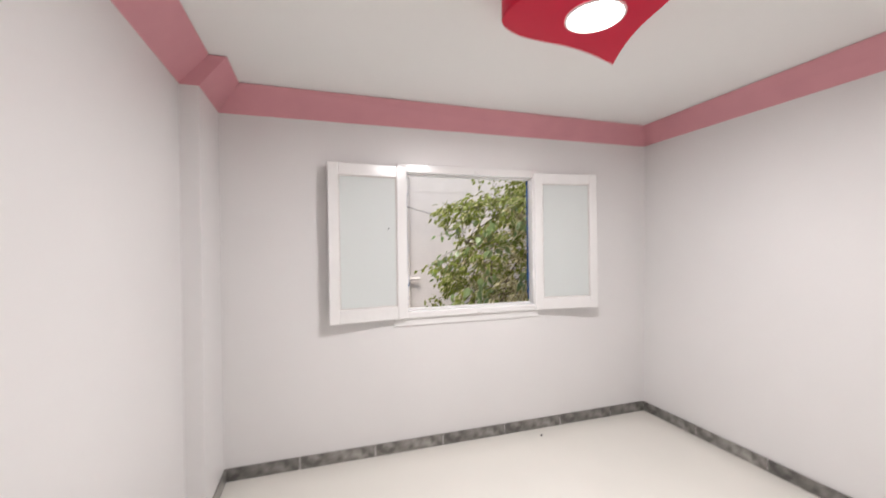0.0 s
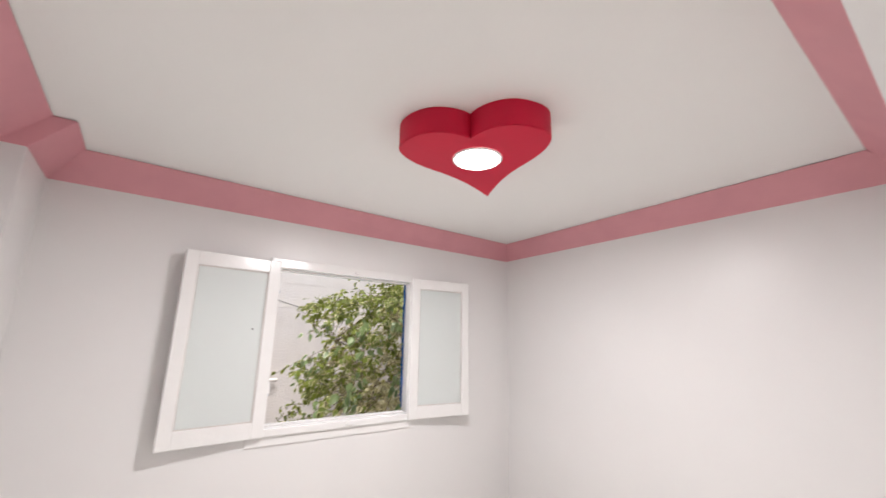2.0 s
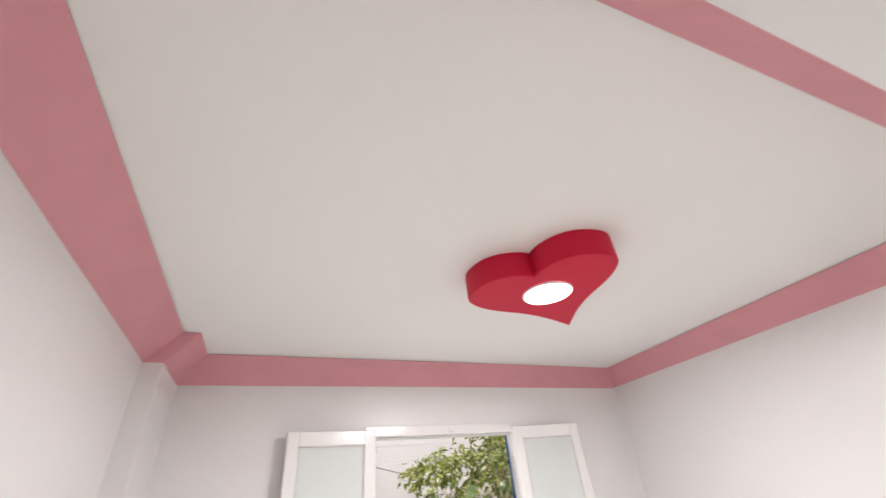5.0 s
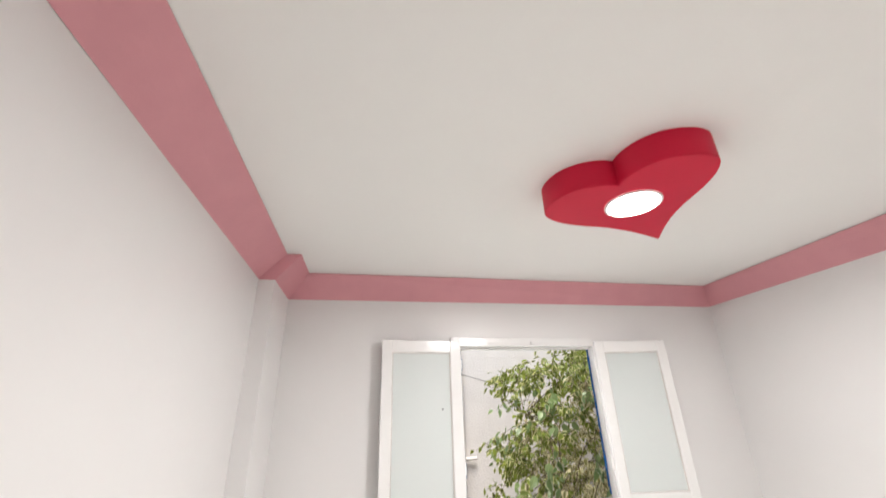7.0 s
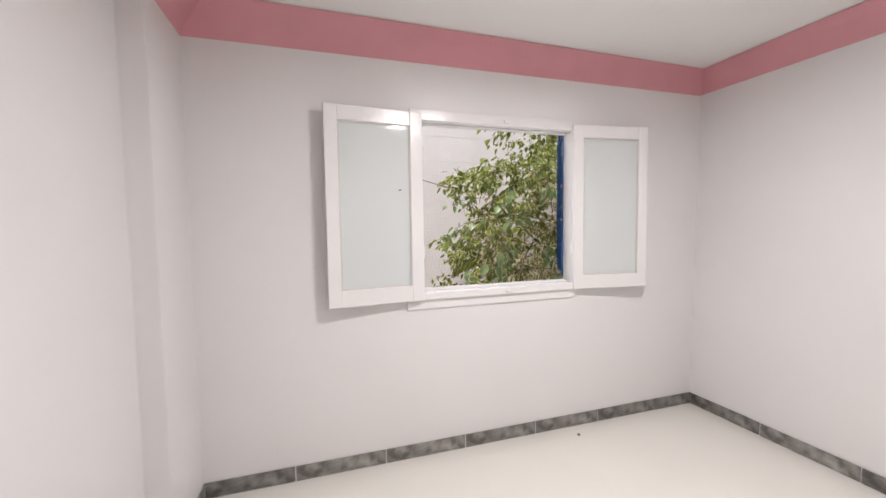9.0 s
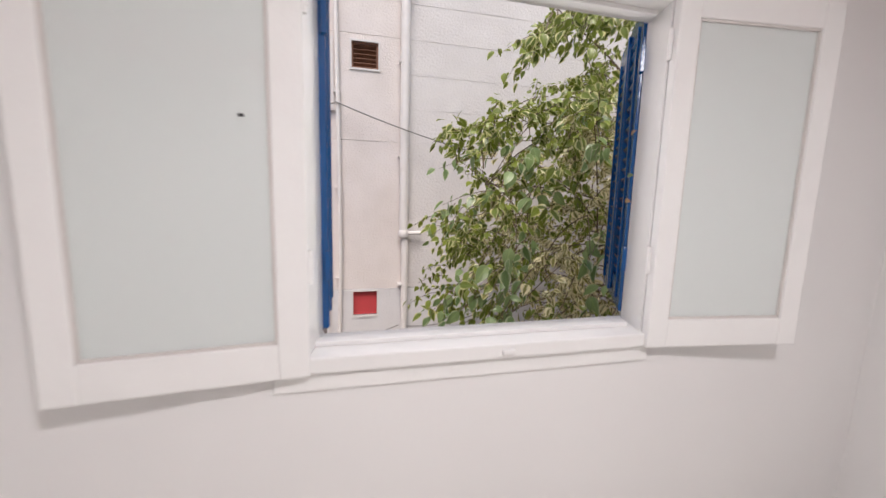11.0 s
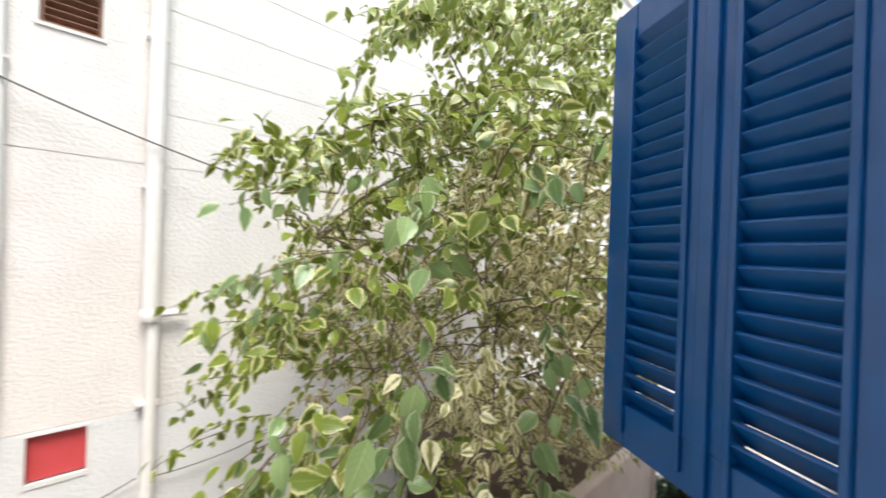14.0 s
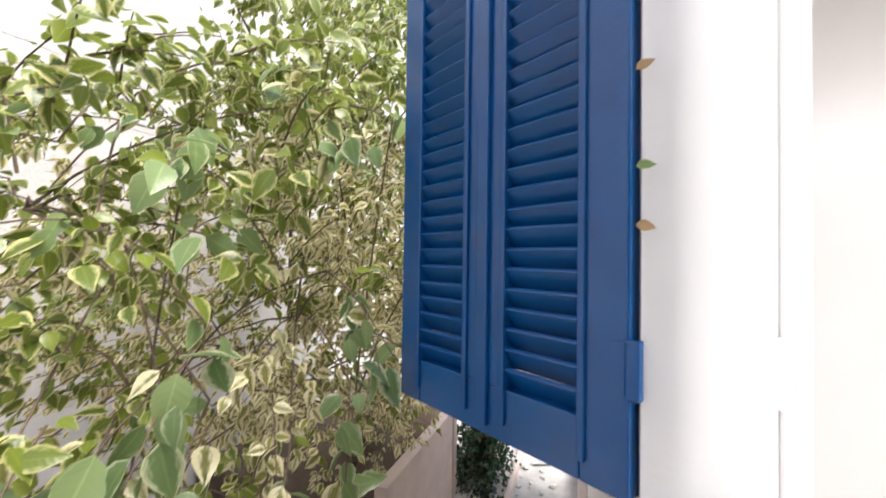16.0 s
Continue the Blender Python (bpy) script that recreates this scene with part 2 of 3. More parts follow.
def prism(outline, z0, z1, bevel=0.0):
    bm = bmesh.new()
    low = [bm.verts.new((x, y, z0)) for x, y in outline]
    top = [bm.verts.new((x, y, z1)) for x, y in outline]
    k = len(outline)
    bottom = bm.faces.new(low[::-1])
    bm.faces.new(top)
    for i in range(k):
        bm.faces.new((low[i], low[(i + 1) % k], top[(i + 1) % k], top[i]))
    bmesh.ops.recalc_face_normals(bm, faces=bm.faces)
    if bevel:
        bmesh.ops.bevel(bm, geom=list(bottom.edges), offset=bevel, segments=2, affect="EDGES")
    return bm


def add_tube(bm, pts, radii, sides=10):
    """A tube along points, its radius given at each."""
    pts = [Vector(p) for p in pts]
    rings = []
    side = None
    for i, p in enumerate(pts):
        d = (pts[min(i + 1, len(pts) - 1)] - pts[max(i - 1, 0)]).normalized()
        if side is None:
            side = d.orthogonal().normalized()
        side = (side - d * side.dot(d)).normalized()
        up = d.cross(side)
        r = radii[i] if hasattr(radii, "__len__") else radii
        rings.append([bm.verts.new(p + r * (math.cos(a) * side + math.sin(a) * up))
                      for a in (2 * math.pi * k / sides for k in range(sides))])
    for a, b in zip(rings, rings[1:]):
        for k in range(sides):
            bm.faces.new((a[k], a[(k + 1) % sides], b[(k + 1) % sides], b[k]))
    bm.faces.new(rings[0][::-1])
    bm.faces.new(rings[-1])
    return bm


def tube(pts, radii, sides=10):
    return add_tube(bmesh.new(), pts, radii, sides)


def bezier(p0, p1, p2, p3, n):
    p0, p1, p2, p3 = map(Vector, (p0, p1, p2, p3))
    return [(1 - t) ** 3 * p0 + 3 * (1 - t) ** 2 * t * p1 + 3 * (1 - t) * t * t * p2 + t ** 3 * p3
            for t in (i / n for i in range(n + 1))]


def holed_wall(x0, x1, z0, z1, y0, y1, holes):
    """A wall in the xz plane with rectangular holes through it."""
    xs = sorted({x0, x1, *(h[0] for h in holes), *(h[1] for h in holes)})
    zs = sorted({z0, z1, *(h[2] for h in holes), *(h[3] for h in holes)})
    bm = bmesh.new()
    for a, b in zip(zs, zs[1:]):
        for c, d in zip(xs, xs[1:]):
            if not any(h[0] <= c and d <= h[1] and h[2] <= a and b <= h[3] for h in holes):
                add_box(bm, c, d, y0, y1, a, b)
    bmesh.ops.remove_doubles(bm, verts=bm.verts, dist=1e-5)
    return bm


# ---------------------------------------------------------------- the room
X0, X1 = -3.54, 0.0             # side walls at the north end
X0S = -3.505                    # west wall at the south end
X1F = -0.05                     # east wall's foot, which leans in
COL_X, COL_Y = -3.44, -0.44     # column in the corner
BEAM_Y, BACK_Y = -2.767, -2.985
COVE_Z, CEIL_Z = 2.385, 2.541
T = 0.13                        # window wall
OX0, OX1, OZ0, OZ1 = -2.225, -1.172, 1.025, 2.055   # window opening



def leaning(bm):
    """Stands a prism drawn over (-z, x) up, so that its length runs along y."""
    bmesh.ops.transform(bm, matrix=Matrix(((0, 1, 0, 0), (0, 0, 1, 0), (-1, 0, 0, 0), (0, 0, 0, 1))), verts=bm.verts)
    bmesh.ops.recalc_face_normals(bm, faces=bm.faces)
    return bm


floor = part("floor", box(X0 - 0.15, X1 + 0.15, BACK_Y - 0.15, T, -0.12, 0.0), FLOOR)
tagged(floor, "glossy cream floor tiles with hardly visible joints", "floor", kind="structure")
ceiling = part("ceiling", box(X0 - 0.15, X1 + 0.15, BACK_Y - 0.15, T, CEIL_Z, CEIL_Z + 0.15), CEIL)
tagged(ceiling, "plain white painted ceiling", "ceiling", kind="structure")
wall_n = part("wall_north", holed_wall(-6.0, 3.4, -1.6, 2.80, 0.0, T,
                                       [(OX0 - 0.05, OX1 + 0.055, OZ0 - 0.05, OZ1 + 0.055)]), WALL)
tagged(wall_n, "white painted wall with a window", "wall", kind="structure")
wall_e = part("wall_east", leaning(prism([(-CEIL_Z, X1), (-CEIL_Z, X1 + 0.15), (0.0, X1 + 0.15), (0.0, X1F)], BACK_Y - 0.15, 0.0)), WALL)
tagged(wall_e, "plain white painted wall", "wall", kind="structure")
wall_w = part("wall_west", prism([(X0 - 0.15, BACK_Y - 0.15), (X0S, BACK_Y - 0.15), (X0, 0.0), (X0 - 0.15, 0.0)], 0.0, CEIL_Z), WALL)
tagged(wall_w, "plain white painted wall with a slight sheen", "wall", kind="structure")
wall_s = part("wall_south", box(X0, X1, BACK_Y - 0.15, BACK_Y, 0.0, CEIL_Z), WALL)
tagged(wall_s, "plain white painted wall", "wall", kind="structure")
column = part("column", box(X0, COL_X, COL_Y, 0.0, 0.0, CEIL_Z, 0.0), WALL)
tagged(column, "shallow white painted column in the room's corner", "column", kind="structure")
beam = part("beam", prism([(X0, BACK_Y), (X1, BACK_Y), (X1, BEAM_Y), (X0, BEAM_Y + 0.012)], 2.18, CEIL_Z), WALL)
tagged(beam, "white painted ceiling beam", "beam", kind="structure")

# sloping pink cornice round the ceiling
foot = [(X1, 0.0), (COL_X, 0.0), (COL_X, COL_Y), (X0, COL_Y), (X0S, BEAM_Y + 0.012), (X1, BEAM_Y)]
head = [(-0.116, -0.106), (-3.295, -0.147), (-3.294, -0.49), (-3.378, -0.49), (-3.364, -2.607), (-0.159, -2.619)]
bm = bmesh.new()
lo = [bm.verts.new((x, y, COVE_Z)) for x, y in foot]
hi = [bm.verts.new((x, y, CEIL_Z - 0.004)) for x, y in head]
bk = [bm.verts.new((x, y, CEIL_Z - 0.004)) for x, y in foot]
for i in range(6):
    j = (i + 1) % 6
    bm.faces.new((lo[i], lo[j], hi[j], hi[i]))
    bm.faces.new((hi[i], hi[j], bk[j], bk[i]))
bmesh.ops.recalc_face_normals(bm, faces=bm.faces)
cornice = part("cornice", bm, PINK)
tagged(cornice, "sloping pink painted cornice round the white ceiling", "cornice", kind="structure")

# skirting of grey marble strips
baseboard = thing("baseboard", Matrix(), "grey veined marble skirting with pale joints", "baseboard", kind="structure")
STRIP = 0.512
strip_mesh = {}


def skirting(ax, ay, bx, by, lead=0.0):
    """Strips along a wall from a to b, the room on the left of that way."""
    way = Vector((bx - ax, by - ay, 0))
    run = way.length
    turn = math.degrees(math.atan2(way.y, way.x))
    part("grout", box(0, run, 0.001, 0.006, 0.001, 0.081, m=pose(ax, ay, 0, 0, 0, turn)), GROUT, baseboard, "pale grout behind the strips")
    s = -lead
    while s < run - 0.01:
        a, b = max(s, 0) + 0.003, min(s + STRIP, run) - 0.003
        key = round(b - a, 3)
        if key not in strip_mesh:
            strip_mesh[key] = mesh_of("marble_strip", box(0, b - a, 0.0025, 0.011, 0.0005, 0.084, 0.0015), MARBLE)
        ob = new("marble_strip", strip_mesh[key])
        ob.parent = baseboard
        ob.matrix_world = pose(ax, ay, 0, 0, 0, turn) @ Matrix.Translation((a, 0, 0))
        s += STRIP


skirting(X1F, 0, COL_X, 0, 0.14)
skirting(COL_X, 0, COL_X, COL_Y)
skirting(COL_X, COL_Y, X0, COL_Y)
skirting(X0, COL_Y, X0S, BACK_Y)
skirting(X1F, BACK_Y, X1F, 0, 0.1)

# scrap of plaster left on the floor
debris = part("plaster_crumb", prism([(0, 0), (0.022, 0.004), (0.030, 0.015), (0.012, 0.020)], 0.0, 0.006, 0.001), STEEL)
debris.matrix_world = pose(-1.19, -0.14, 0.0, 0, 0, 30)
tagged(debris, "small dark crumb lying on the cream floor", "debris")

# heart lamp under the ceiling
A = Vector((0.752, 0.659, 0))
B = Vector((-0.659, 0.752, 0))
NOTCH = Vector((-1.910, -1.648, 0))
LAMP_Z = 2.423                  # underside of the heart
half = (bezier((0, 0, 0), (-0.060, 0.035, 0), (-0.110, 0.150, 0), (-0.062, 0.235, 0), 9)
        + bezier((-0.062, 0.235, 0), (-0.030, 0.295, 0), (0.020, 0.346, 0), (0.085, 0.338, 0), 7)[1:]
        + bezier((0.085, 0.338, 0), (0.190, 0.325, 0), (0.265, 0.250, 0), (0.345, 0.185, 0), 8)[1:]
        + bezier((0.345, 0.185, 0), (0.440, 0.110, 0), (0.560, 0.055, 0), (0.709, 0.0, 0), 8)[1:])
outline = [(NOTCH + A * p.x + B * p.y) for p in half] + [(NOTCH + A * p.x - B * p.y) for p in half[-2:0:-1]]
heart = thing("ceiling_lamp", pose(LAMP_XY[0], LAMP_XY[1], CEIL_Z), "red heart-shaped ceiling lamp with a lit round diffuser", "lamp")
back = Matrix.Translation((-LAMP_XY[0], -LAMP_XY[1], -CEIL_Z))
hb = prism([(p.x, p.y) for p in outline], LAMP_Z, CEIL_Z - 0.001, 0.004)
bmesh.ops.transform(hb, matrix=back, verts=hb.verts)
smooth(part("heart_body", hb, RED, heart, "matt red painted heart-shaped box"), 35)
bm = bmesh.new()
bmesh.ops.create_cone(bm, cap_ends=True, segments=48, radius1=0.108, radius2=0.111, depth=0.006, matrix=pose(0, 0, LAMP_Z - 0.0035 - CEIL_Z))
part("diffuser", bm, LIT, heart, "round white diffuser, lit")
bm = bmesh.new()
for r0, r1, z0, z1 in ((0.108, 0.118, LAMP_Z - 0.007, LAMP_Z - 0.0005),):
    ra = [[bm.verts.new((r * math.cos(a), r * math.sin(a), z - CEIL_Z)) for a in (2 * math.pi * k / 48 for k in range(48))]
          for r, z in ((r0, z1), (r0, z0), (r1, z0 + 0.002), (r1, z1))]
    for u, v in zip(ra, ra[1:]):
        for k in range(48):
            bm.faces.new((u[k], u[(k + 1) % 48], v[(k + 1) % 48], v[k]))
bmesh.ops.recalc_face_normals(bm, faces=bm.faces)
smooth(part("trim_ring", bm, GLOSS, heart, "thin white trim ring"))

# ---------------------------------------------------------------- window
window = thing("window_1", pose(0, 0, 0), "white painted wooden window, both sashes open inward", "window", kind="structure")
C = 0.062
part("jamb", prism([(OX0 - C, -0.014), (OX0, -0.014), (OX0 + 0.027, T + 0.006), (OX0 - C, T + 0.006)], OZ0, OZ1, 0.002), GLOSS, window)
part("jamb", prism([(OX1, -0.014), (OX1 + C, -0.014), (OX1 + C, T + 0.006), (OX1 + 0.044, T + 0.006)], OZ0, OZ1, 0.002), GLOSS, window)
part("head_frame", box(OX0 - C, OX1 + C, -0.014, T + 0.006, OZ1, OZ1 + C, 0.004), GLOSS, window)
part("window_sill", box(OX0 - C, OX1 + C, -0.034, T + 0.03, OZ0 - 0.045, OZ0, 0.006), GLOSS, window, "white painted wooden sill")
part("apron", box(OX0 - 0.095, OX1 + 0.04, -0.012, -0.001, 0.922, OZ0 - 0.046, 0.003), GLOSS, window, "white board under the sill")
part("rebate", box(OX0, OX1, 0.045, 0.085, OZ0, OZ0 + 0.014, 0.002), GLOSS, window)
part("rebate", box(OX0, OX1, 0.045, 0.085, OZ1 - 0.014, OZ1, 0.002), GLOSS, window)
part("catch", box(-1.675, -1.645, -0.030, -0.014, OZ1 + 0.012, OZ1 + 0.030, 0.003), GLOSS, window, "small painted catch")
part("catch", box(-1.675, -1.635, -0.046, -0.033, OZ0 - 0.030, OZ0 - 0.016, 0.003), GLOSS, window, "small painted catch")


def sash(hinge_x, turn, side, width, st, z1, edge):
    """A glazed sash hung at hinge_x; side +1 reaches along its own +x."""
    z0, rail, th = 0.982, 0.095, 0.034
    root = part("sash", box(0, st, -th, 0, z0, z1, 0.005), GLOSS, window, "white painted sash, open inward")
    place = pose(hinge_x, -0.016, 0, 0, 0, turn)
    flip = Matrix.Diagonal((side, 1, 1, 1))
    bm = bmesh.new()
    add_box(bm, 0.004, st, -th, 0, z0, z1, 0.005)
    add_box(bm, width - edge, width, -th, 0, z0, z1, 0.005)
    add_box(bm, st - 0.001, width - edge + 0.001, -th + 0.001, -0.001, z0 + 0.001, z0 + rail, 0.004)
    add_box(bm, st - 0.001, width - edge + 0.001, -th + 0.001, -0.001, z1 - rail + 0.012, z1 - 0.001, 0.004)
    bmesh.ops.transform(bm, matrix=flip, verts=bm.verts)
    if side < 0:
        bmesh.ops.reverse_faces(bm, faces=bm.faces)
    bm.to_mesh(root.data)
    bm.free()
    root.matrix_world = place
    bm = box(st - 0.006, width - edge + 0.006, -th * 0.62, -th * 0.62 + 0.005, z0 + rail - 0.006, z1 - rail + 0.018)
    bmesh.ops.transform(bm, matrix=flip, verts=bm.verts)
    bmesh.ops.recalc_face_normals(bm, faces=bm.faces)
    part("pane", bm, GLASS, root, "pale frosted glass pane")
    bm = bmesh.new()                      # putty line round the pane
    a, b, c, d = st - 0.001, width - edge + 0.001, z0 + rail - 0.001, z1 - rail + 0.013
    for q in ((a, a + 0.008, c, d), (b - 0.008, b, c, d), (a, b, c, c + 0.008), (a, b, d - 0.008, d)):
        add_box(bm, q[0], q[1], -th * 0.62 - 0.006, -th * 0.62, q[2], q[3])
    bmesh.ops.transform(bm, matrix=flip, verts=bm.verts)
    bmesh.ops.recalc_face_normals(bm, faces=bm.faces)
    part("putty", bm, CASING, root)
    if side < 0:
        part("paint_speck", box(-0.148, -0.136, -th * 0.62 - 0.003, -th * 0.62 - 0.0005, 1.632, 1.639, 0.001), STEEL, root, "small dark speck on the glass")
    for z in (1.27, 1.93):
        bm = tube([(0, -0.004, z - 0.045), (0, -0.004, z + 0.045)], 0.008, 12)
        add_box(bm, -0.009 if side > 0 else 0.001, -0.001 if side > 0 else 0.009, -0.012, -0.006, z - 0.03, z + 0.03)
        part("hinge", bm, GLOSS, root, "painted-over butt hinge")
    return root


sash(OX1, -7, 1, 0.560, 0.072, 2.085, 0.072)
sash(OX0 + 0.004, 5.5, -1, 0.560, 0.080, 2.088, 0.070)


def shutter(hinge_x, turn, side, label):
    """A blue louvred shutter hung outside; side +1 reaches along its own +x, its room face on +y."""
    w, z0, z1, th = 0.61, 1.045, 2.144, 0.036
    st, mid, low, top = 0.083, 0.118, 0.105, 0.085
    root = thing("shutter", pose(hinge_x, T + 0.012, 0, 0, 0, turn), label, "shutter", "shutters of the window")
    flip = Matrix.Diagonal((side, 1, 1, 1))

    def piece(name, bm, text="", mat=BLUE):
        bmesh.ops.transform(bm, matrix=flip, verts=bm.verts)
        bmesh.ops.recalc_face_normals(bm, faces=bm.faces)
        return part(name, bm, mat, root, text)

    y0, y1 = -th / 2, th / 2
    piece("stile", box(0, st, y0, y1, z0, z1, 0.004))
    piece("stile", box(w - st, w, y0, y1, z0, z1, 0.004))
    piece("middle_stile", box(w / 2 - mid / 2, w / 2 + mid / 2, y0, y1, z0 + low, z1 - top, 0.004))
    piece("bottom_rail", box(st, w - st, y0 + 0.001, y1 - 0.001, z0, z0 + low, 0.004))
    piece("top_rail", box(st, w - st, y0 + 0.001, y1 - 0.001, z1 - top, z1, 0.004))
    piece("cover_strip", box(w / 2 - 0.016, w / 2 + 0.016, y1 - 0.001, y1 + 0.010, z0 + 0.02, z1 - 0.02, 0.004))
    for a, b in ((st, w / 2 - mid / 2), (w / 2 + mid / 2, w - st)):
        bm = bmesh.new()                  # moulding round the louvre panel
        add_box(bm, a - 0.012, a + 0.002, y1 - 0.001, y1 + 0.007, z0 + low - 0.07, z1 - top + 0.02, 0.003)
        add_box(bm, b - 0.002, b + 0.012, y1 - 0.001, y1 + 0.007, z0 + low - 0.07, z1 - top + 0.02, 0.003)
        piece("moulding", bm)
        n = 23
        pitch = (z1 - top - z0 - low) / n
        bm = box(a - 0.004, b + 0.004, -0.0285, 0.0285, -0.0048, 0.0048, 0.0028)
        bmesh.ops.transform(bm, matrix=flip, verts=bm.verts)
        bmesh.ops.recalc_face_normals(bm, faces=bm.faces)
        slat = mesh_of("slat", bm, BLUE)
        for i in range(n):
            ob = new("slat", slat)
            ob.parent = root
            ob.matrix_basis = pose(0, 0, z0 + low + pitch * (i + 0.5), 53 + random.uniform(-1.5, 1.5), random.uniform(-0.3, 0.3))
    for z in (z0 + 0.20, z1 - 0.20):
        piece("hinge", box(-0.016, 0.006, y1 - 0.012, y1 + 0.004, z - 0.045, z + 0.045, 0.003), "painted strap hinge")
        piece("hinge_leaf", box(0.006, 0.030, y1 + 0.0005, y1 + 0.003, z - 0.04, z + 0.04, 0.001))
    return root


right_shutter = shutter(-1.115, 59, 1, "blue louvred wooden shutter swung outward, beside the tree")
left_shutter = shutter(-2.196, 91.0, 1, "blue louvred wooden shutter swung outward, with a black hook")
left_shutter.scale = (1, -1, 1)
bm = tube([(0.61, 0, 1.46), (0.640, 0.0, 1.46), (0.655, 0.0, 1.475), (0.655, 0.0, 1.50)], 0.005, 8)
part("hook", bm, STEEL, left_shutter, "black iron hook")
part("latch", box(-0.014, 0.016, -0.036, -0.012, 1.135, 1.195, 0.004), STEEL, left_shutter, "dark iron latch")

# ---------------------------------------------------------------- outside
ground = part("ground", box(-150, 150, -150, 150, -1.72, -1.60), GROUND)
tagged(ground, "pale dusty rubble-strewn ground", "ground", kind="structure")

terrace = part("pavement", box(-6.0, -0.6, T, 1.05, -1.6, -0.95, 0.01), GROUND)
tagged(terrace, "raised pale concrete path along the house", "pavement", kind="structure")
FY = 3.87
house = thing("house", pose(0, FY, 0), "pale roughcast house front with pipes and small windows", "house")
WIN = (-2.80, -2.31, 2.45, 3.11)
GRI = (-2.85, -2.28, -0.54, 0.20)
VEN = (-2.02, -1.71, 2.89, 3.185)
REDP = (-2.03, -1.71, -0.11, 0.22)
DOR = (-4.75, -3.68, -1.6, 0.19)
courses = (0.24, 2.07, 2.47, 2.87, 3.27, 3.67, 4.07, 4.47, 4.87, 5.27, 5.67, 6.07, 6.47, 6.87, 7.2)
for a, b in zip(courses, courses[1:]):
    cut = [(h[0], h[1], max(h[2], a), min(h[3], b)) for h in (WIN, VEN) if h[2] < b and h[3] > a]
    part("wall", holed_wall(-9, -1.40, a, b - 0.005, 0.0, 0.30, cut), STUCCO, house, "pinkish cream roughcast wall course")
    part("wall", holed_wall(-1.396, 14, a, b - 0.006, 0.0, 0.30, []), STUCCO_PALE, house, "pale roughcast wall course")
part("wall_core", box(-9, -2.81, 0.005, 0.28, 0.245, 7.19), STUCCO, house)
part("wall_core", box(-1.70, 14, 0.005, 0.28, 0.245, 7.19), STUCCO_PALE, house)
part("lower_wall", holed_wall(-9, 14, -1.6, 0.235, -0.006, 0.30, [GRI, REDP, DOR]), LOWPAINT, house, "white painted lower wall")
part("parapet", box(-9.1, 14.1, -0.06, 0.36, 7.2, 7.4, 0.02), CASING, house)

win = part("window", holed_wall(-2.80, -2.31, 2.45, 3.11, 0.02, 0.07, [(-2.745, -2.365, 2.505, 3.055)]), CASING, house, "small open white-framed window")
bm = holed_wall(-2.925, -2.225, 2.415, 3.205, -0.020, 0.004, [WIN])
part("casing", bm, CASING, win, "white surround")
part("sill", box(-2.935, -2.215, -0.040, 0.01, 2.385, 2.415, 0.004), CASING, win)
part("unlit_room_sheet", box(-2.79, -2.32, 0.20, 0.21, 2.46, 3.10), DARK, win, "dark-toned sheet for the unlit room")
gri = part("window", holed_wall(GRI[0], GRI[1], GRI[2], GRI[3], 0.06, 0.10, [(-2.80, -2.33, -0.49, 0.15)]), CASING, house, "grilled window")
part("room_tone_sheet", box(GRI[0], GRI[1], 0.20, 0.21, GRI[2], GRI[3]), ROOM_TONE, gri, "mauve sheet behind the grille, toned as the dim room")
part("shutter_half", box(-2.80, -2.70, 0.11, 0.13, -0.49, 0.15), CASING, gri)
part("sill", box(GRI[0] - 0.04, GRI[1] + 0.04, -0.05, 0.06, GRI[2] - 0.03, GRI[2], 0.004), CASING, gri)
part("casing", holed_wall(GRI[0] - 0.020, GRI[1] + 0.020, GRI[2], GRI[3] + 0.020, -0.012, -0.005, [GRI]), LOWPAINT, gri)
for k in range(5):
    x = GRI[0] + 0.05 + k * (GRI[1] - GRI[0] - 0.10) / 4
    part("bar", box(x - 0.007, x + 0.007, -0.03, -0.016, GRI[2] + 0.0, GRI[3] + 0.0), GLOSS, gri, "white iron bar")
for z in (GRI[2] + 0.07, GRI[3] - 0.07):
    part("bar", box(GRI[0] - 0.02, GRI[1] + 0.02, -0.034, -0.020, z - 0.007, z + 0.007), GLOSS, gri, "white iron bar")


def scroll(cx, cz, r, turn, way):
    pts = []
    for i in range(26):
        a = i / 25 * 3.6 * math.pi
        q = r * (1 - 0.8 * i / 25)
        pts.append((cx + q * math.cos(a * way + turn), -0.036, cz + q * math.sin(a * way + turn)))
    return tube(pts, 0.006, 6)


gx = (GRI[0] + GRI[1]) / 2
for sx in (-1, 1):
    for cz, r, tn in ((0.04, 0.085, -1.57), (-0.33, 0.085, 1.57)):
        part("scroll", scroll(gx + sx * 0.115, cz, r, tn, sx if cz > 0 else -sx), GLOSS, gri, "white iron scroll")
    part("scroll", tube(bezier((gx, -0.036, -0.47), (gx + sx * 0.22, -0.036, -0.33), (gx + sx * 0.20, -0.036, -0.05), (gx, -0.036, 0.13), 14), 0.006, 6), GLOSS, gri, "white iron scroll")
    part("scroll", tube(bezier((gx + sx * 0.22, -0.036, -0.44), (gx + sx * 0.10, -0.036, -0.30), (gx - sx * 0.02, -0.036, -0.18), (gx + sx * 0.20, -0.036, 0.02), 14), 0.006, 6), GLOSS, gri, "white iron scroll")

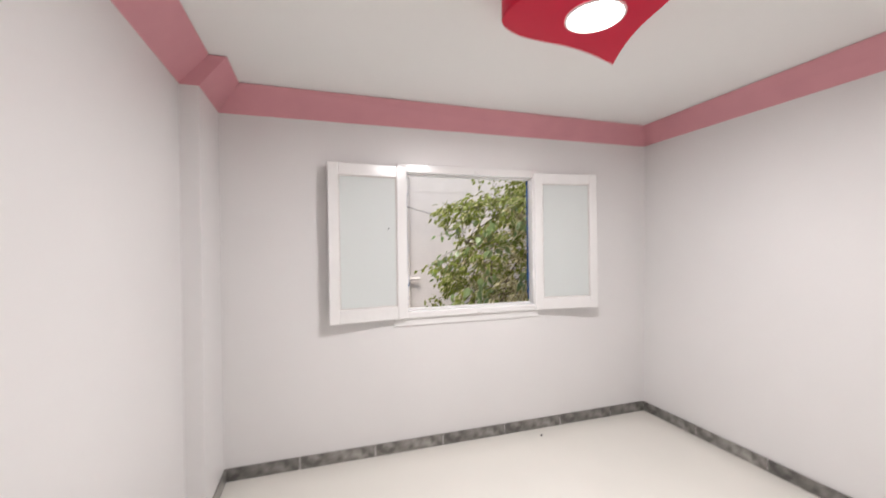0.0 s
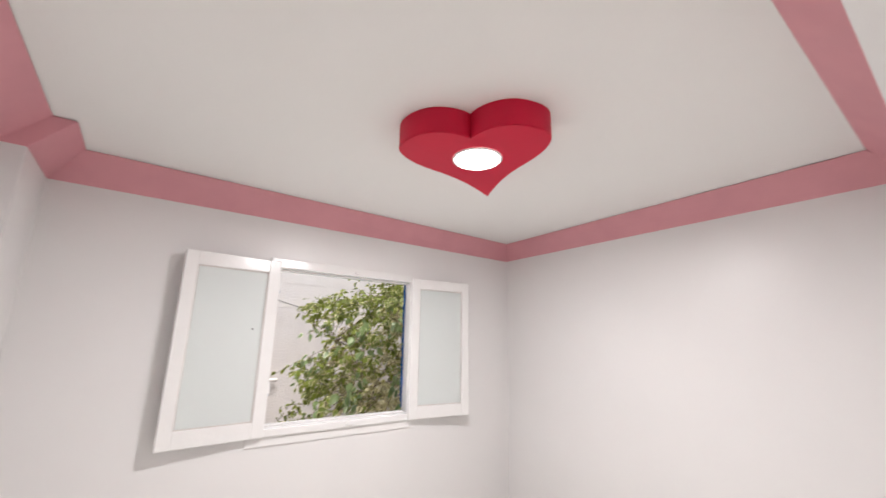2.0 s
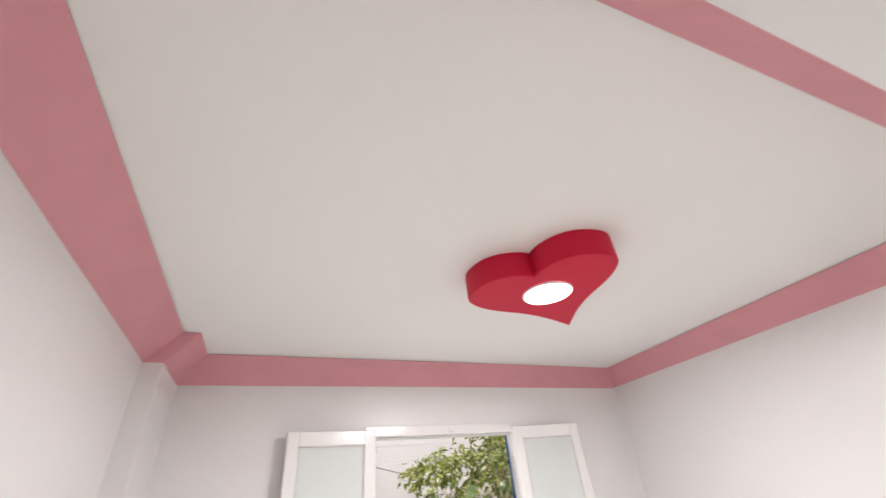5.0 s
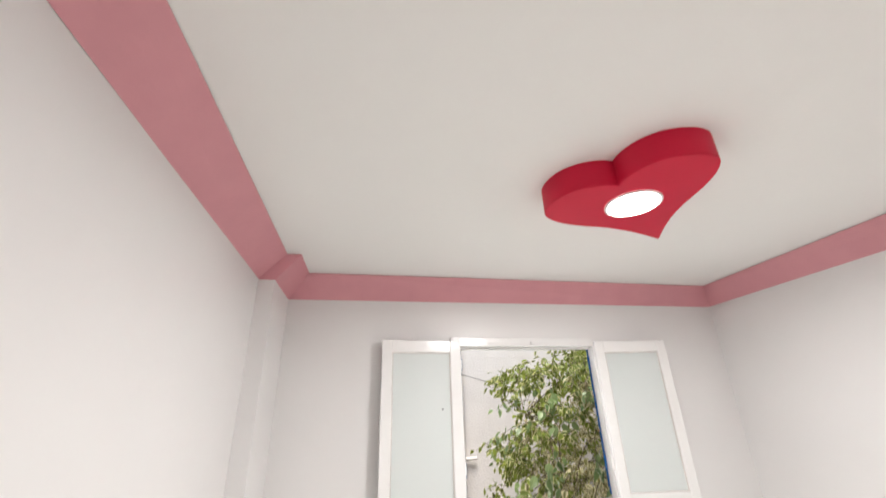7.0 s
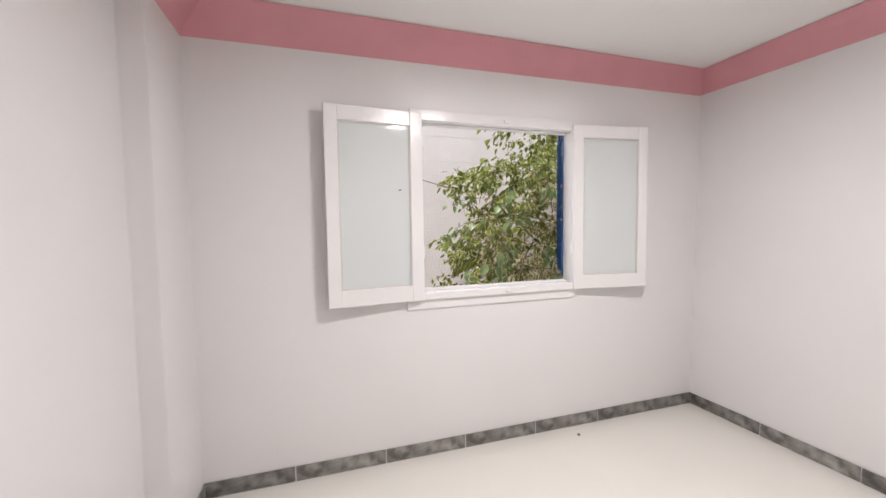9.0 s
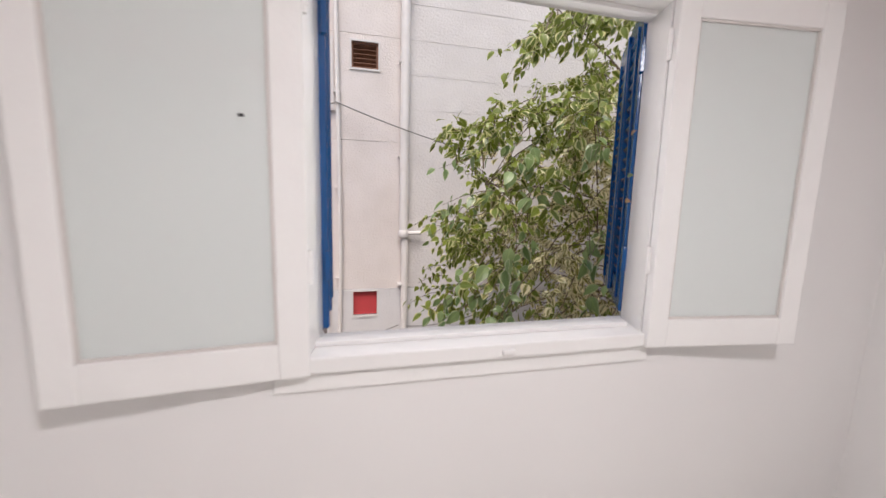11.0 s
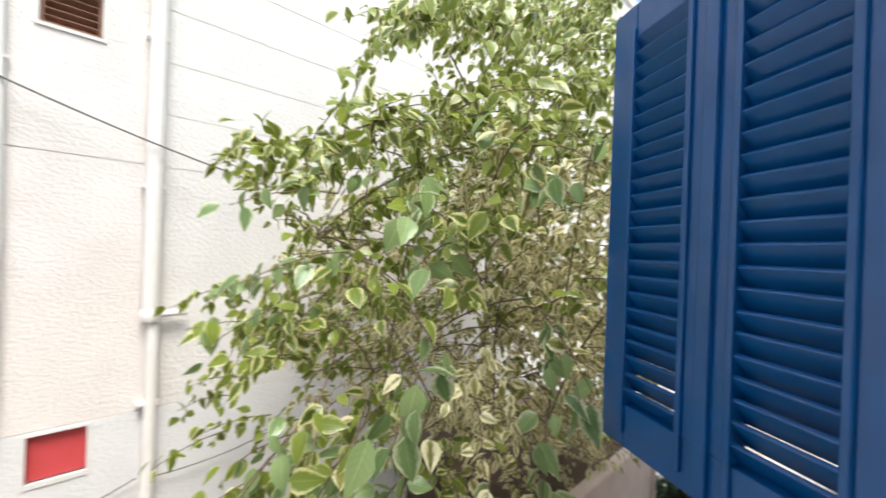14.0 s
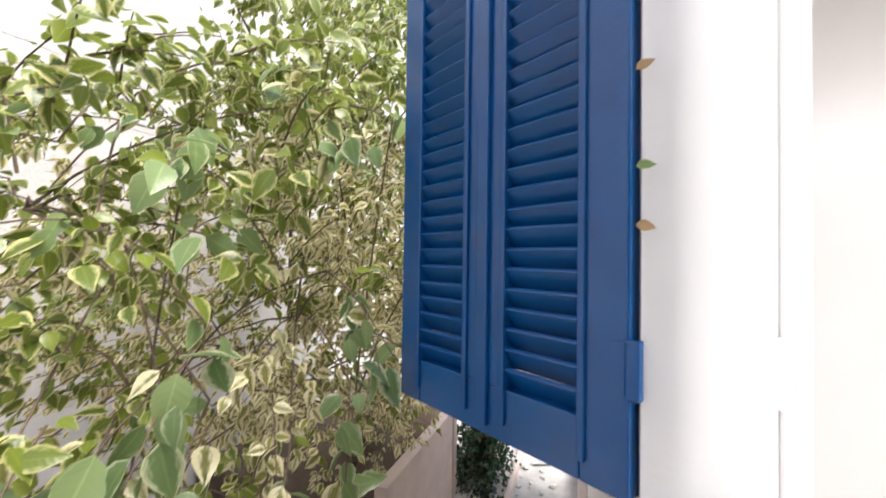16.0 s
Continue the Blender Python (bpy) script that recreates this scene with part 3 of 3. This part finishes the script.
vent = part("vent", holed_wall(VEN[0], VEN[1], VEN[2], VEN[3], 0.015, 0.06, [(VEN[0] + 0.022, VEN[1] - 0.022, VEN[2] + 0.022, VEN[3] - 0.022)]), BROWN, house, "brown louvred vent")
part("unlit_room_sheet", box(VEN[0], VEN[1], 0.16, 0.17, VEN[2], VEN[3]), DARK, vent, "dark-toned sheet for the unlit room")
part("casing", holed_wall(VEN[0] - 0.022, VEN[1] + 0.022, VEN[2] - 0.022, VEN[3] + 0.022, -0.012, 0.004, [VEN]), CASING, vent)
for k in range(5):
    z = VEN[2] + 0.05 + k * 0.050
    part("slat", box(VEN[0] + 0.02, VEN[1] - 0.02, -0.026, 0.026, -0.004, 0.004, 0.001, pose(0, 0.045, z, -38)), BROWN, vent)
redp = part("panel", box(REDP[0] + 0.012, REDP[1] - 0.012, 0.030, 0.060, REDP[2] + 0.012, REDP[3] - 0.012, 0.003), REDWALL, house, "red painted hatch")
part("casing", holed_wall(REDP[0] - 0.006, REDP[1] + 0.006, REDP[2] - 0.02, REDP[3] + 0.006, -0.014, -0.004, [(REDP[0] + 0.012, REDP[1] - 0.012, REDP[2] + 0.012, REDP[3] - 0.012)]), CASING, redp)
dr = part("door", box(DOR[0], DOR[1], 0.06, 0.10, DOR[2], DOR[3], 0.004), MAROON, house, "maroon painted metal door")
part("casing", holed_wall(DOR[0] - 0.05, DOR[1] + 0.05, DOR[2], DOR[3] + 0.05, -0.020, -0.005, [DOR]), CASING, dr)


def pipe(name, pts, r, label):
    ob = smooth(part(name, tube(pts, r, 16), PIPE))
    return tagged(ob, label, "pipe")


fy = FY - 0.075
down = thing("drain_pipe", pose(-1.40, fy, 0.0), "cream painted drain pipe fixed to the house front", "pipe")
smooth(part("upper_pipe", tube([(0, 0, 0.93), (0, 0, 7.0)], 0.054, 18), PIPE, down))
smooth(part("lower_pipe", tube([(0.01, 0.01, -1.6), (0.02, 0.01, 0.95)], 0.042, 18), PIPE, down))
smooth(part("collar", tube([(0.0, 0, 0.90), (0.0, 0, 0.915), (0.0, 0, 0.985), (0.0, 0, 1.0)], [0.052, 0.062, 0.062, 0.054], 18), PIPE, down))
smooth(part("collar", tube([(0.0, 0, 3.80), (0.0, 0, 3.815), (0.0, 0, 3.90), (0.0, 0, 3.915)], [0.054, 0.066, 0.066, 0.054], 18), PIPE, down))
smooth(part("branch", tube([(0.02, 0, 0.955), (0.23, -0.005, 0.962)], [0.026, 0.026], 14), PIPE, down, "short side branch"))
smooth(part("branch", tube([(0.03, 0, 3.86), (0.12, 0.03, 3.87), (0.15, 0.07, 3.86)], [0.034, 0.034, 0.03], 14), PIPE, down, "short side branch"))
for z in (0.3, 1.9, 3.0, 4.6):
    part("bracket", box(-0.065, 0.065, -0.015, 0.075, z - 0.014, z + 0.014, 0.004), PIPE, down)
thin = thing("water_pipe", pose(-2.195, FY - 0.040, 0.0), "thin cream painted water pipe on the house front", "pipe")
smooth(part("pipe_run", tube([(0, 0, -0.62), (0.03, 0, 0.6), (0.02, 0, 2.2), (-0.01, 0, 4.5), (-0.01, 0, 7.0)], 0.024, 12), PIPE, thin))
for z in (0.4, 1.5, 2.6, 3.7):
    part("bracket", box(-0.03, 0.05, -0.01, 0.04, z - 0.01, z + 0.01, 0.003), PIPE, thin)
smooth(part("tap", tube([(0, 0, -0.60), (0.01, -0.03, -0.70), (0.02, -0.05, -0.86)], 0.012, 8), STEEL, thin))
hose = smooth(part("garden_hose", tube(bezier((-2.20, FY - 0.10, -0.80), (-2.24, FY - 0.12, -0.62), (-2.46, FY - 0.12, -0.72), (-2.46, FY - 0.10, -0.85), 12)
                                       + [(-2.45, FY - 0.12, -1.588)], 0.012, 8), HOSE))
tagged(hose, "green garden hose hanging at the house front", "hose")


def wire(a, b, sag, r, label):
    pts = []
    for i in range(15):
        t = i / 14
        p = Vector(a).lerp(Vector(b), t)
        p.z -= sag * 4 * t * (1 - t)
        pts.append(p)
    return tagged(smooth(part("cable", tube(pts, r, 6), CABLE)), label, "cable", "cables on the house front")


wire((-3.59, FY - 0.05, 1.95), (-2.20, FY - 0.07, 2.475), 0.03, 0.008, "grey cable strung to the water pipe")
wire((-2.20, FY - 0.07, 2.475), (-0.6, FY - 0.25, 1.98), 0.03, 0.007, "grey cable running into the tree")
wire((-2.95, FY - 0.03, -0.62), (-1.45, FY - 0.06, -0.24), 0.05, 0.006, "thin cable along the white lower wall")
wire((-1.40, FY - 0.06, -0.26), (-0.3, FY - 0.06, -0.12), 0.06, 0.006, "thin cable along the white lower wall")
clamp = part("cable_clamp", box(-3.64, -3.55, FY - 0.08, FY, 1.93, 1.97, 0.004), STEEL)
tagged(clamp, "dark cable clamp on the house front", "clamp")

# garden wall, bed and rubble beyond the tree
gw = thing("garden_wall", pose(2.2, 1.77, -1.6), "low rendered garden wall, dusty pinkish beige", "wall")
part("wall_body", box(-1.05, 0.72, -0.06, 0.06, 0, 1.10, 0.012), GARDEN, gw)
part("end_pier", box(0.72, 0.84, -0.08, 0.08, 0, 1.13, 0.012), GARDEN, gw)
part("wall_return", box(0.73, 0.83, 0.08, 1.90, 0, 1.10, 0.012), GARDEN, gw)
bed = part("soil_bed", box(1.15, 2.92, 1.84, FY - 0.03, -1.598, -0.72, 0.02), SOIL)
tagged(bed, "raised bed of dark soil", "soil", kind="structure")
kerb = part("kerb", box(2.4, 6.5, 1.02, 1.09, -1.6, -1.50, 0.01), GARDEN)
tagged(kerb, "narrow rendered kerb beside the plants", "kerb", kind="structure")
plinth = part("plinth", box(2.0, 6.0, T + 0.001, 0.24, -1.6, -1.28, 0.02), GARDEN)
tagged(plinth, "cream rendered plinth at the foot of the house", "plinth", kind="structure")
rod = tagged(part("iron_rod", tube([(4.08, 0.86, -1.588), (4.26, 0.40, -1.588)], 0.014, 8), STEEL), "dark iron rod lying on the ground", "rod")
far = part("wall_far", box(10.8, 11.1, -3, FY - 0.01, -1.6, 5.6), LOWPAINT)
tagged(far, "pale wall closing the yard", "wall", kind="structure")
far2 = part("wall_far_west", box(-6.3, -6.0, T, FY - 0.01, -1.6, 2.6), LOWPAINT)
tagged(far2, "pale wall closing the yard", "wall", kind="structure")
rng = random.Random(5)
stones = []
for k in range(4):
    bm = bmesh.new()
    bmesh.ops.create_icosphere(bm, subdivisions=2, radius=0.5)
    for v in bm.verts:
        v.co *= 0.75 + 0.5 * noise.noise(v.co * 1.7 + Vector((k * 9, 0, 0)))
        v.co.z *= 0.6
    stones.append(mesh_of("stone", bm, STONE))
for k in range(70):
    ob = new("stone", stones[k % 4])
    s = rng.uniform(0.03, 0.14)
    ob.matrix_world = pose(rng.uniform(2.4, 6.5), rng.uniform(0.30, 0.98), -1.6 + s * 0.16, 0, 0, rng.uniform(0, 360)) @ Matrix.Diagonal((s, s, s, 1))
    tagged(ob, "pale broken stone lying on the ground", "stone", "rubble in the yard")


# ---------------------------------------------------------------- the tree
def leaf_shape(n=6, length=1.0, width=0.62, fold=0.12, droop=0.22):
    """One leaf as rows across: verts, faces, uv (distance from the midrib, along)."""
    vs, uv, fs = [], [], []
    for i in range(n + 1):
        t = i / n
        w = width * 0.5 * (math.sin(math.pi * t ** 0.72) ** 1.05 if 0 < t < 1 else 0.015)
        z = -droop * t * t
        for s in (-1, 0, 1):
            vs.append((t * length, s * w, z + (fold * w * 2 if s else 0)))
            uv.append((abs(s), t))
    for i in range(n):
        for j in (0, 1):
            a = i * 3 + j
            fs.append((a, a + 1, a + 4, a + 3))
    return vs, fs, uv


LV, LF, LU = leaf_shape()


def leaves_mesh(name, places, material):
    """Many leaves as one mesh; places are matrices."""
    base = np.array([(*v, 1) for v in LV])
    k = len(LV)
    verts = np.concatenate([(base @ np.array(m).T)[:, :3] for m in places])
    faces = (np.array(LF)[None] + (np.arange(len(places)) * k)[:, None, None]).reshape(-1, 4)
    me = bpy.data.meshes.new(name)
    me.from_pydata(verts.tolist(), [], faces.tolist())
    layer = me.uv_layers.new(name="UVMap")
    uv = np.array(LU)[np.array(LF).reshape(-1)]
    layer.data.foreach_set("uv", np.tile(uv, (len(places), 1)).reshape(-1))
    me.polygons.foreach_set("use_smooth", [True] * len(me.polygons))
    me.materials.append(material)
    return me


def between(x, table):
    for (a, u), (b, v) in zip(table, table[1:]):
        if x <= b:
            return u + (v - u) * max(0, (x - a)) / (b - a)
    return table[-1][1]


def twig_leaves(r, start, way, length, count, size):
    """Leaves set alternately along a drooping twig; returns twig points and leaf matrices."""
    way = way.normalized()
    pts, out = [], []
    for i in range(7):
        t = i / 6
        pts.append(start + way * length * t + Vector((0, 0, -0.28 * length * t * t)))
    for i in range(count):
        t = (i + 0.6) / count
        j = min(5, int(t * 6))
        p = pts[j].lerp(pts[j + 1], t * 6 - j)
        d = (pts[j + 1] - pts[j]).normalized()
        side = d.cross(Vector((0, 0, 1))).normalized() * (1 if i % 2 else -1)
        p = p + Vector((r.uniform(-1, 1), r.uniform(-1, 1), r.uniform(-1, 1))) * size * 0.55
        aim = (d * r.uniform(-0.2, 0.8) + side * r.uniform(-0.2, 0.9) + Vector((r.uniform(-0.4, 0.4), r.uniform(-0.4, 0.4), r.uniform(-1.1, 0.2)))).normalized()
        if i == count - 1:
            aim = (d + Vector((0, 0, -0.2))).normalized()
        up_ = Vector((r.uniform(-0.8, 0.5), r.uniform(-0.9, 0.4), r.uniform(0.1, 1.0))).normalized()
        yy = up_.cross(aim).normalized()
        zz = aim.cross(yy)
        s = size * r.uniform(0.70, 1.30)
        m = Matrix((aim, yy, zz)).transposed().to_4x4()
        out.append(Matrix.Translation(p) @ m @ Matrix.Diagonal((s, s, s, 1)))
    return pts, out


r = random.Random(11)
tree = thing("tree", pose(0.40, 2.60, -1.60), "small spreading tree with cream-edged variegated leaves", "tree")
inv = tree.matrix_world.inverted()


def tree_part(name, bm, mat, label=""):
    bmesh.ops.transform(bm, matrix=inv, verts=bm.verts)
    return smooth(part(name, bm, mat, tree, label), 60)


fork = Vector((1.15, 2.75, -0.15))
tree_part("trunk", tube(bezier((0.30, 2.50, -1.61), (0.30, 2.50, -0.7), (0.70, 2.5, 0.0), fork, 8),
                        [0.095, 0.085, 0.078, 0.072, 0.067, 0.063, 0.058, 0.055, 0.05], 12), BARK)
ends = [(-1.0, 2.0, 1.55), (-0.75, 1.75, 0.85), (-0.55, 2.2, 2.1), (0.2, 1.5, 1.4), (0.1, 2.6, 2.5), (0.9, 1.7, 2.3),
        (0.8, 2.9, 2.9), (1.6, 2.0, 1.9), (1.9, 2.7, 2.7), (-0.2, 1.2, 0.7), (0.6, 1.1, 1.0), (-0.30, 1.45, 1.1), (-0.55, 1.85, 2.9)]
leader = bezier(fork, Vector((1.30, 2.85, 0.6)), Vector((0.75, 2.35, 1.4)), Vector((0.75, 2.45, 2.5)), 14)
tree_part("leader", tube(leader, [0.036 - 0.0022 * i for i in range(15)], 8), BARK)
limbs = [leader]
for e in ends:
    e = Vector(e)
    base = min(leader, key=lambda q: abs(q.z - (e.z - 0.30)))
    mid1 = base.lerp(e, 0.25) + Vector((r.uniform(-0.25, 0.25), r.uniform(-0.3, 0.3), 0.15))
    mid2 = base.lerp(e, 0.65) + Vector((r.uniform(-0.25, 0.25), r.uniform(-0.25, 0.25), r.uniform(-0.05, 0.3)))
    pts = bezier(base, mid1, mid2, e, 9)
    limbs.append(pts)
    tree_part("limb", tube(pts, [0.008 * (1 - i / 11) + 0.0025 for i in range(10)], 7), BARK)
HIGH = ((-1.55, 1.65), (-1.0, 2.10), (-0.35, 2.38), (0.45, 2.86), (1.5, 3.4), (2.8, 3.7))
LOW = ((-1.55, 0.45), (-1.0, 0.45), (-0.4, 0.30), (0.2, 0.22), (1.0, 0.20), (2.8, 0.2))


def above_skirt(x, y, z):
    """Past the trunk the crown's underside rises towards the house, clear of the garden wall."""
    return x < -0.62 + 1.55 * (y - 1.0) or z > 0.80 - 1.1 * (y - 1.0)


twigs = bmesh.new()
crown, inner, near = [], [], []
spots = []
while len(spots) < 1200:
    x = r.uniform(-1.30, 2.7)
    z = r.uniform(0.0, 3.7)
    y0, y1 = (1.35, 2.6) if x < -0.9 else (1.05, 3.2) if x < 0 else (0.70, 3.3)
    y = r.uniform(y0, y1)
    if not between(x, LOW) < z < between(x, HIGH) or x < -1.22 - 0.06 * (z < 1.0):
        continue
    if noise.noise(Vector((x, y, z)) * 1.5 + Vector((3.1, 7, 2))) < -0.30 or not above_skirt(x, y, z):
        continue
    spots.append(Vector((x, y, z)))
bough = []
for k in range(150):                        # bough that hangs in from above, reaching towards the window
    t = (k / 149) ** 0.8
    wide = 0.06 + 0.30 * t
    s_ = r.uniform(-0.55, 0.75)
    grow = 1 + s_ / 2.27
    x, y = -1.66 + (0.96 + 2.05 * t) * grow, -0.16 + (1.96 + r.uniform(-wide, wide)) * grow
    bough.append(Vector((x, y, 1.51 + (1.07 + 0.80 * t ** 0.55 + r.uniform(-0.6, 0.8) * wide) * grow)))
spots += bough
deep = 0
while deep < 210:                           # thick heart of the crown
    p = Vector((r.uniform(-0.55, 1.7), r.uniform(1.0, 2.9), r.uniform(0.5, 2.0)))
    if above_skirt(*p) and noise.noise(p * 1.6 + Vector((5, 1, 8))) > -0.2 and p.z < between(p.x, HIGH) - 0.2:
        spots.append(p)
        deep += 1
low = 0
while low < 50:                            # dense small leaves low down, towards the garden wall
    p = Vector((r.uniform(-0.55, 1.7), r.uniform(0.95, 2.3), r.uniform(-0.45, 0.75)))
    if above_skirt(*p) and p.z > -0.45 + 0.35 * max(0, -p.x) and noise.noise(p * 1.8) > -0.25:
        spots.append(p)
        low += 1
for p in spots:
    best = min((q for pts in limbs for q in pts), key=lambda q: (q - p).length)
    way = (p - best) * Vector((1, 1, 0.5)) + Vector((r.uniform(-0.3, 0.3), r.uniform(-0.3, 0.2), r.uniform(-0.1, 0.25)))
    if p in bough:
        way = Vector((-0.7, r.uniform(-0.4, 0.3), r.uniform(-0.9, -0.2)))
    if way.length < 0.05:
        way = Vector((-1, -0.3, 0))
    length = r.uniform(0.22, 0.42)
    small = p not in bough and p.x > -0.75 and p.z < 2.0 and r.random() < 0.8
    if small:
        pts, lv = twig_leaves(r, p, way, length, r.randint(16, 21), r.uniform(0.046, 0.070))
    else:
        pts, lv = twig_leaves(r, p, way, length, r.randint(12, 16), r.uniform(0.058, 0.086))
    if r.random() < 0.12 and (p - best).length < 0.45:
        add_tube(twigs, [best.lerp(p, 0.3), best.lerp(p, 0.7) + Vector((0, 0, 0.03)), p], [0.006, 0.005, 0.004], 4)
    add_tube(twigs, pts[::2], [0.004, 0.003, 0.0025, 0.0015], 4)
    (inner if small else crown).extend(lv)
for (px, py, pz), (wx, wy, wz), n_, s_ in (
        ((-1.22, 1.50, 0.95), (-0.8, -0.1, -0.45), 9, 0.095), ((-1.15, 1.36, 0.84), (-0.8, 0.1, -0.4), 9, 0.100),
        ((-1.20, 1.68, 0.80), (-0.9, -0.2, -0.35), 9, 0.090), ((-1.00, 1.30, 0.70), (-0.8, 0.1, -0.5), 9, 0.105),
        ((-0.90, 1.20, 0.52), (-0.7, 0.0, -0.5), 9, 0.105),
        ((-1.10, 1.62, 1.72), (-0.8, -0.1, 0.05), 8, 0.085), ((-1.08, 1.48, 1.50), (-0.8, 0.1, 0.0), 8, 0.085),
        ((-1.12, 1.72, 1.32), (-0.8, 0.0, -0.1), 8, 0.082),
        ((-1.00, 1.15, 1.22), (-0.8, -0.5, -0.25), 9, 0.100), ((-0.95, 1.20, 1.00), (-0.7, -0.35, -0.5), 9, 0.098),
        ((-0.62, 1.05, 1.78), (-0.5, -0.6, 0.0), 8, 0.105), ((-0.60, 0.95, 1.28), (-0.7, -0.6, -0.1), 9, 0.090),
        ((-0.98, 1.45, 0.85), (-0.8, -0.5, -0.5), 10, 0.105), ((-0.50, 1.25, 2.00), (-0.6, -0.4, 0.1), 9, 0.095),
        ((-0.55, 1.00, 0.95), (-0.6, -0.35, -0.6), 9, 0.100), ((-0.70, 1.35, 1.55), (-0.9, -0.4, 0.0), 9, 0.095),
        ((-1.00, 1.60, 0.55), (-0.7, -0.1, -0.5), 10, 0.095), ((-0.35, 0.95, 1.95), (-0.3, -0.5, 0.2), 8, 0.090),
        ((-0.45, 1.05, 0.65), (-0.6, -0.3, -0.5), 9, 0.105), ((-0.75, 1.75, 1.88), (-0.8, 0.1, 0.05), 9, 0.085),
        ((-0.95, 2.30, 1.36), (-0.8, 0.1, 0.0), 9, 0.085),
        ((-0.80, 1.05, 0.80), (-0.7, -0.4, -0.5), 9, 0.098), ((-0.90, 1.35, 1.75), (-0.6, -0.6, -0.1), 9, 0.095),
        ((-1.02, 1.30, 1.05), (-0.9, -0.1, -0.5), 9, 0.110), ((-0.25, 0.85, 1.35), (-0.6, -0.3, -0.3), 9, 0.085),
        ((-0.72, 0.985, 1.88), (-0.5, -0.85, -0.1), 7, 0.068), ((-0.72, 0.985, 1.36), (-0.5, -0.85, -0.2), 7, 0.068)):
    best = r.choice(sorted((q for pts in limbs for q in pts), key=lambda q: (q - Vector((px, py, pz))).length)[:9])
    pts, lv = twig_leaves(r, Vector((px, py, pz)), Vector((wx, wy, wz)), 0.40, n_ + 4, s_)
    add_tube(twigs, bezier(best, best.lerp(pts[0], 0.3) + Vector((0, 0, 0.14)), best.lerp(pts[0], 0.7) + Vector((0, 0, 0.10)), pts[0], 6), [0.005, 0.0048, 0.0045, 0.0042, 0.004, 0.0037, 0.0035], 5)
    add_tube(twigs, pts[::2], [0.0035, 0.003, 0.0025, 0.0015], 5)
    near += lv
bmesh.ops.transform(twigs, matrix=inv, verts=twigs.verts)
tagged(part("twiggery", twigs, BARK, tree), kind="stuff")
ob = new("crown", leaves_mesh("crown", [inv @ m for m in crown], LEAF_MID))
ob.parent = tree
tagged(ob, "green outer foliage", kind="stuff")
ob = new("inner_foliage", leaves_mesh("inner_foliage", [inv @ m for m in inner], LEAF))
ob.parent = tree
tagged(ob, "small variegated green and cream leaves", kind="stuff")
one = leaves_mesh("leaf", [Matrix()], LEAF_GREEN)
two = leaves_mesh("leaf", [Matrix()], LEAF)
for k, m in enumerate(near[:300]):
    ob = new("leaf", one if k % 13 else two)
    ob.parent = tree
    ob.matrix_world = m


def bush(cx, cy, cz, rx, ry, rz, count, size, mat, label, seed):
    q = random.Random(seed)
    root = thing("shrub", pose(cx, cy, cz), label, "shrub")
    places, st = [], bmesh.new()
    for _ in range(count):
        a, b = q.uniform(0, 2 * math.pi), q.uniform(-0.2, 1.5)
        d = Vector((math.cos(a) * math.cos(b), math.sin(a) * math.cos(b), math.sin(b)))
        p = Vector((d.x * rx, d.y * ry, d.z * rz)) * q.uniform(0.45, 1.0)
        add_tube(st, [(0, 0, 0), p * 0.6 + Vector((0, 0, 0.05)), p], [0.008, 0.005, 0.003], 4)
        places += twig_leaves(q, p, d, 0.2, 9, size)[1]
    ob = new("foliage", leaves_mesh("foliage", places, mat))
    ob.parent = root
    tagged(ob, kind="stuff")
    tagged(part("stem", st, BARK, root), kind="stuff")
    return root


bush(0.05, 1.80, -1.6, 0.50, 0.20, 1.10, 14, 0.065, LEAF, "leafy shrub under the variegated tree", 3)
bush(3.50, 1.46, -1.6, 0.46, 0.30, 1.05, 430, 0.058, LEAF_DARK, "dark grassy shrub at the end of the garden wall", 4)
bush(1.90, 2.40, -0.73, 0.90, 0.35, 0.62, 60, 0.06, LEAF, "variegated shrub growing behind the garden wall", 6)

# leaves caught between shutter and jamb
for (x, y, z, rx, ry, rz), mat, text in (((-1.147, 0.146, 1.462, 82, 10, 262), DRY, "dry brown leaf caught beside the shutter"),
                                         ((-1.147, 0.146, 1.548, 75, -5, 264), LEAF_GREEN, "fresh green leaf caught beside the shutter"),
                                         ((-1.147, 0.146, 1.690, 80, -30, 260), DRY, "dry brown leaf caught beside the shutter")):
    ob = new("leaf", leaves_mesh("leaf", [Matrix.Diagonal((0.028, 0.028, 0.028, 1))], mat))
    ob.matrix_world = pose(x, y, z, rx, ry, rz)
    tagged(ob, text, "leaf")
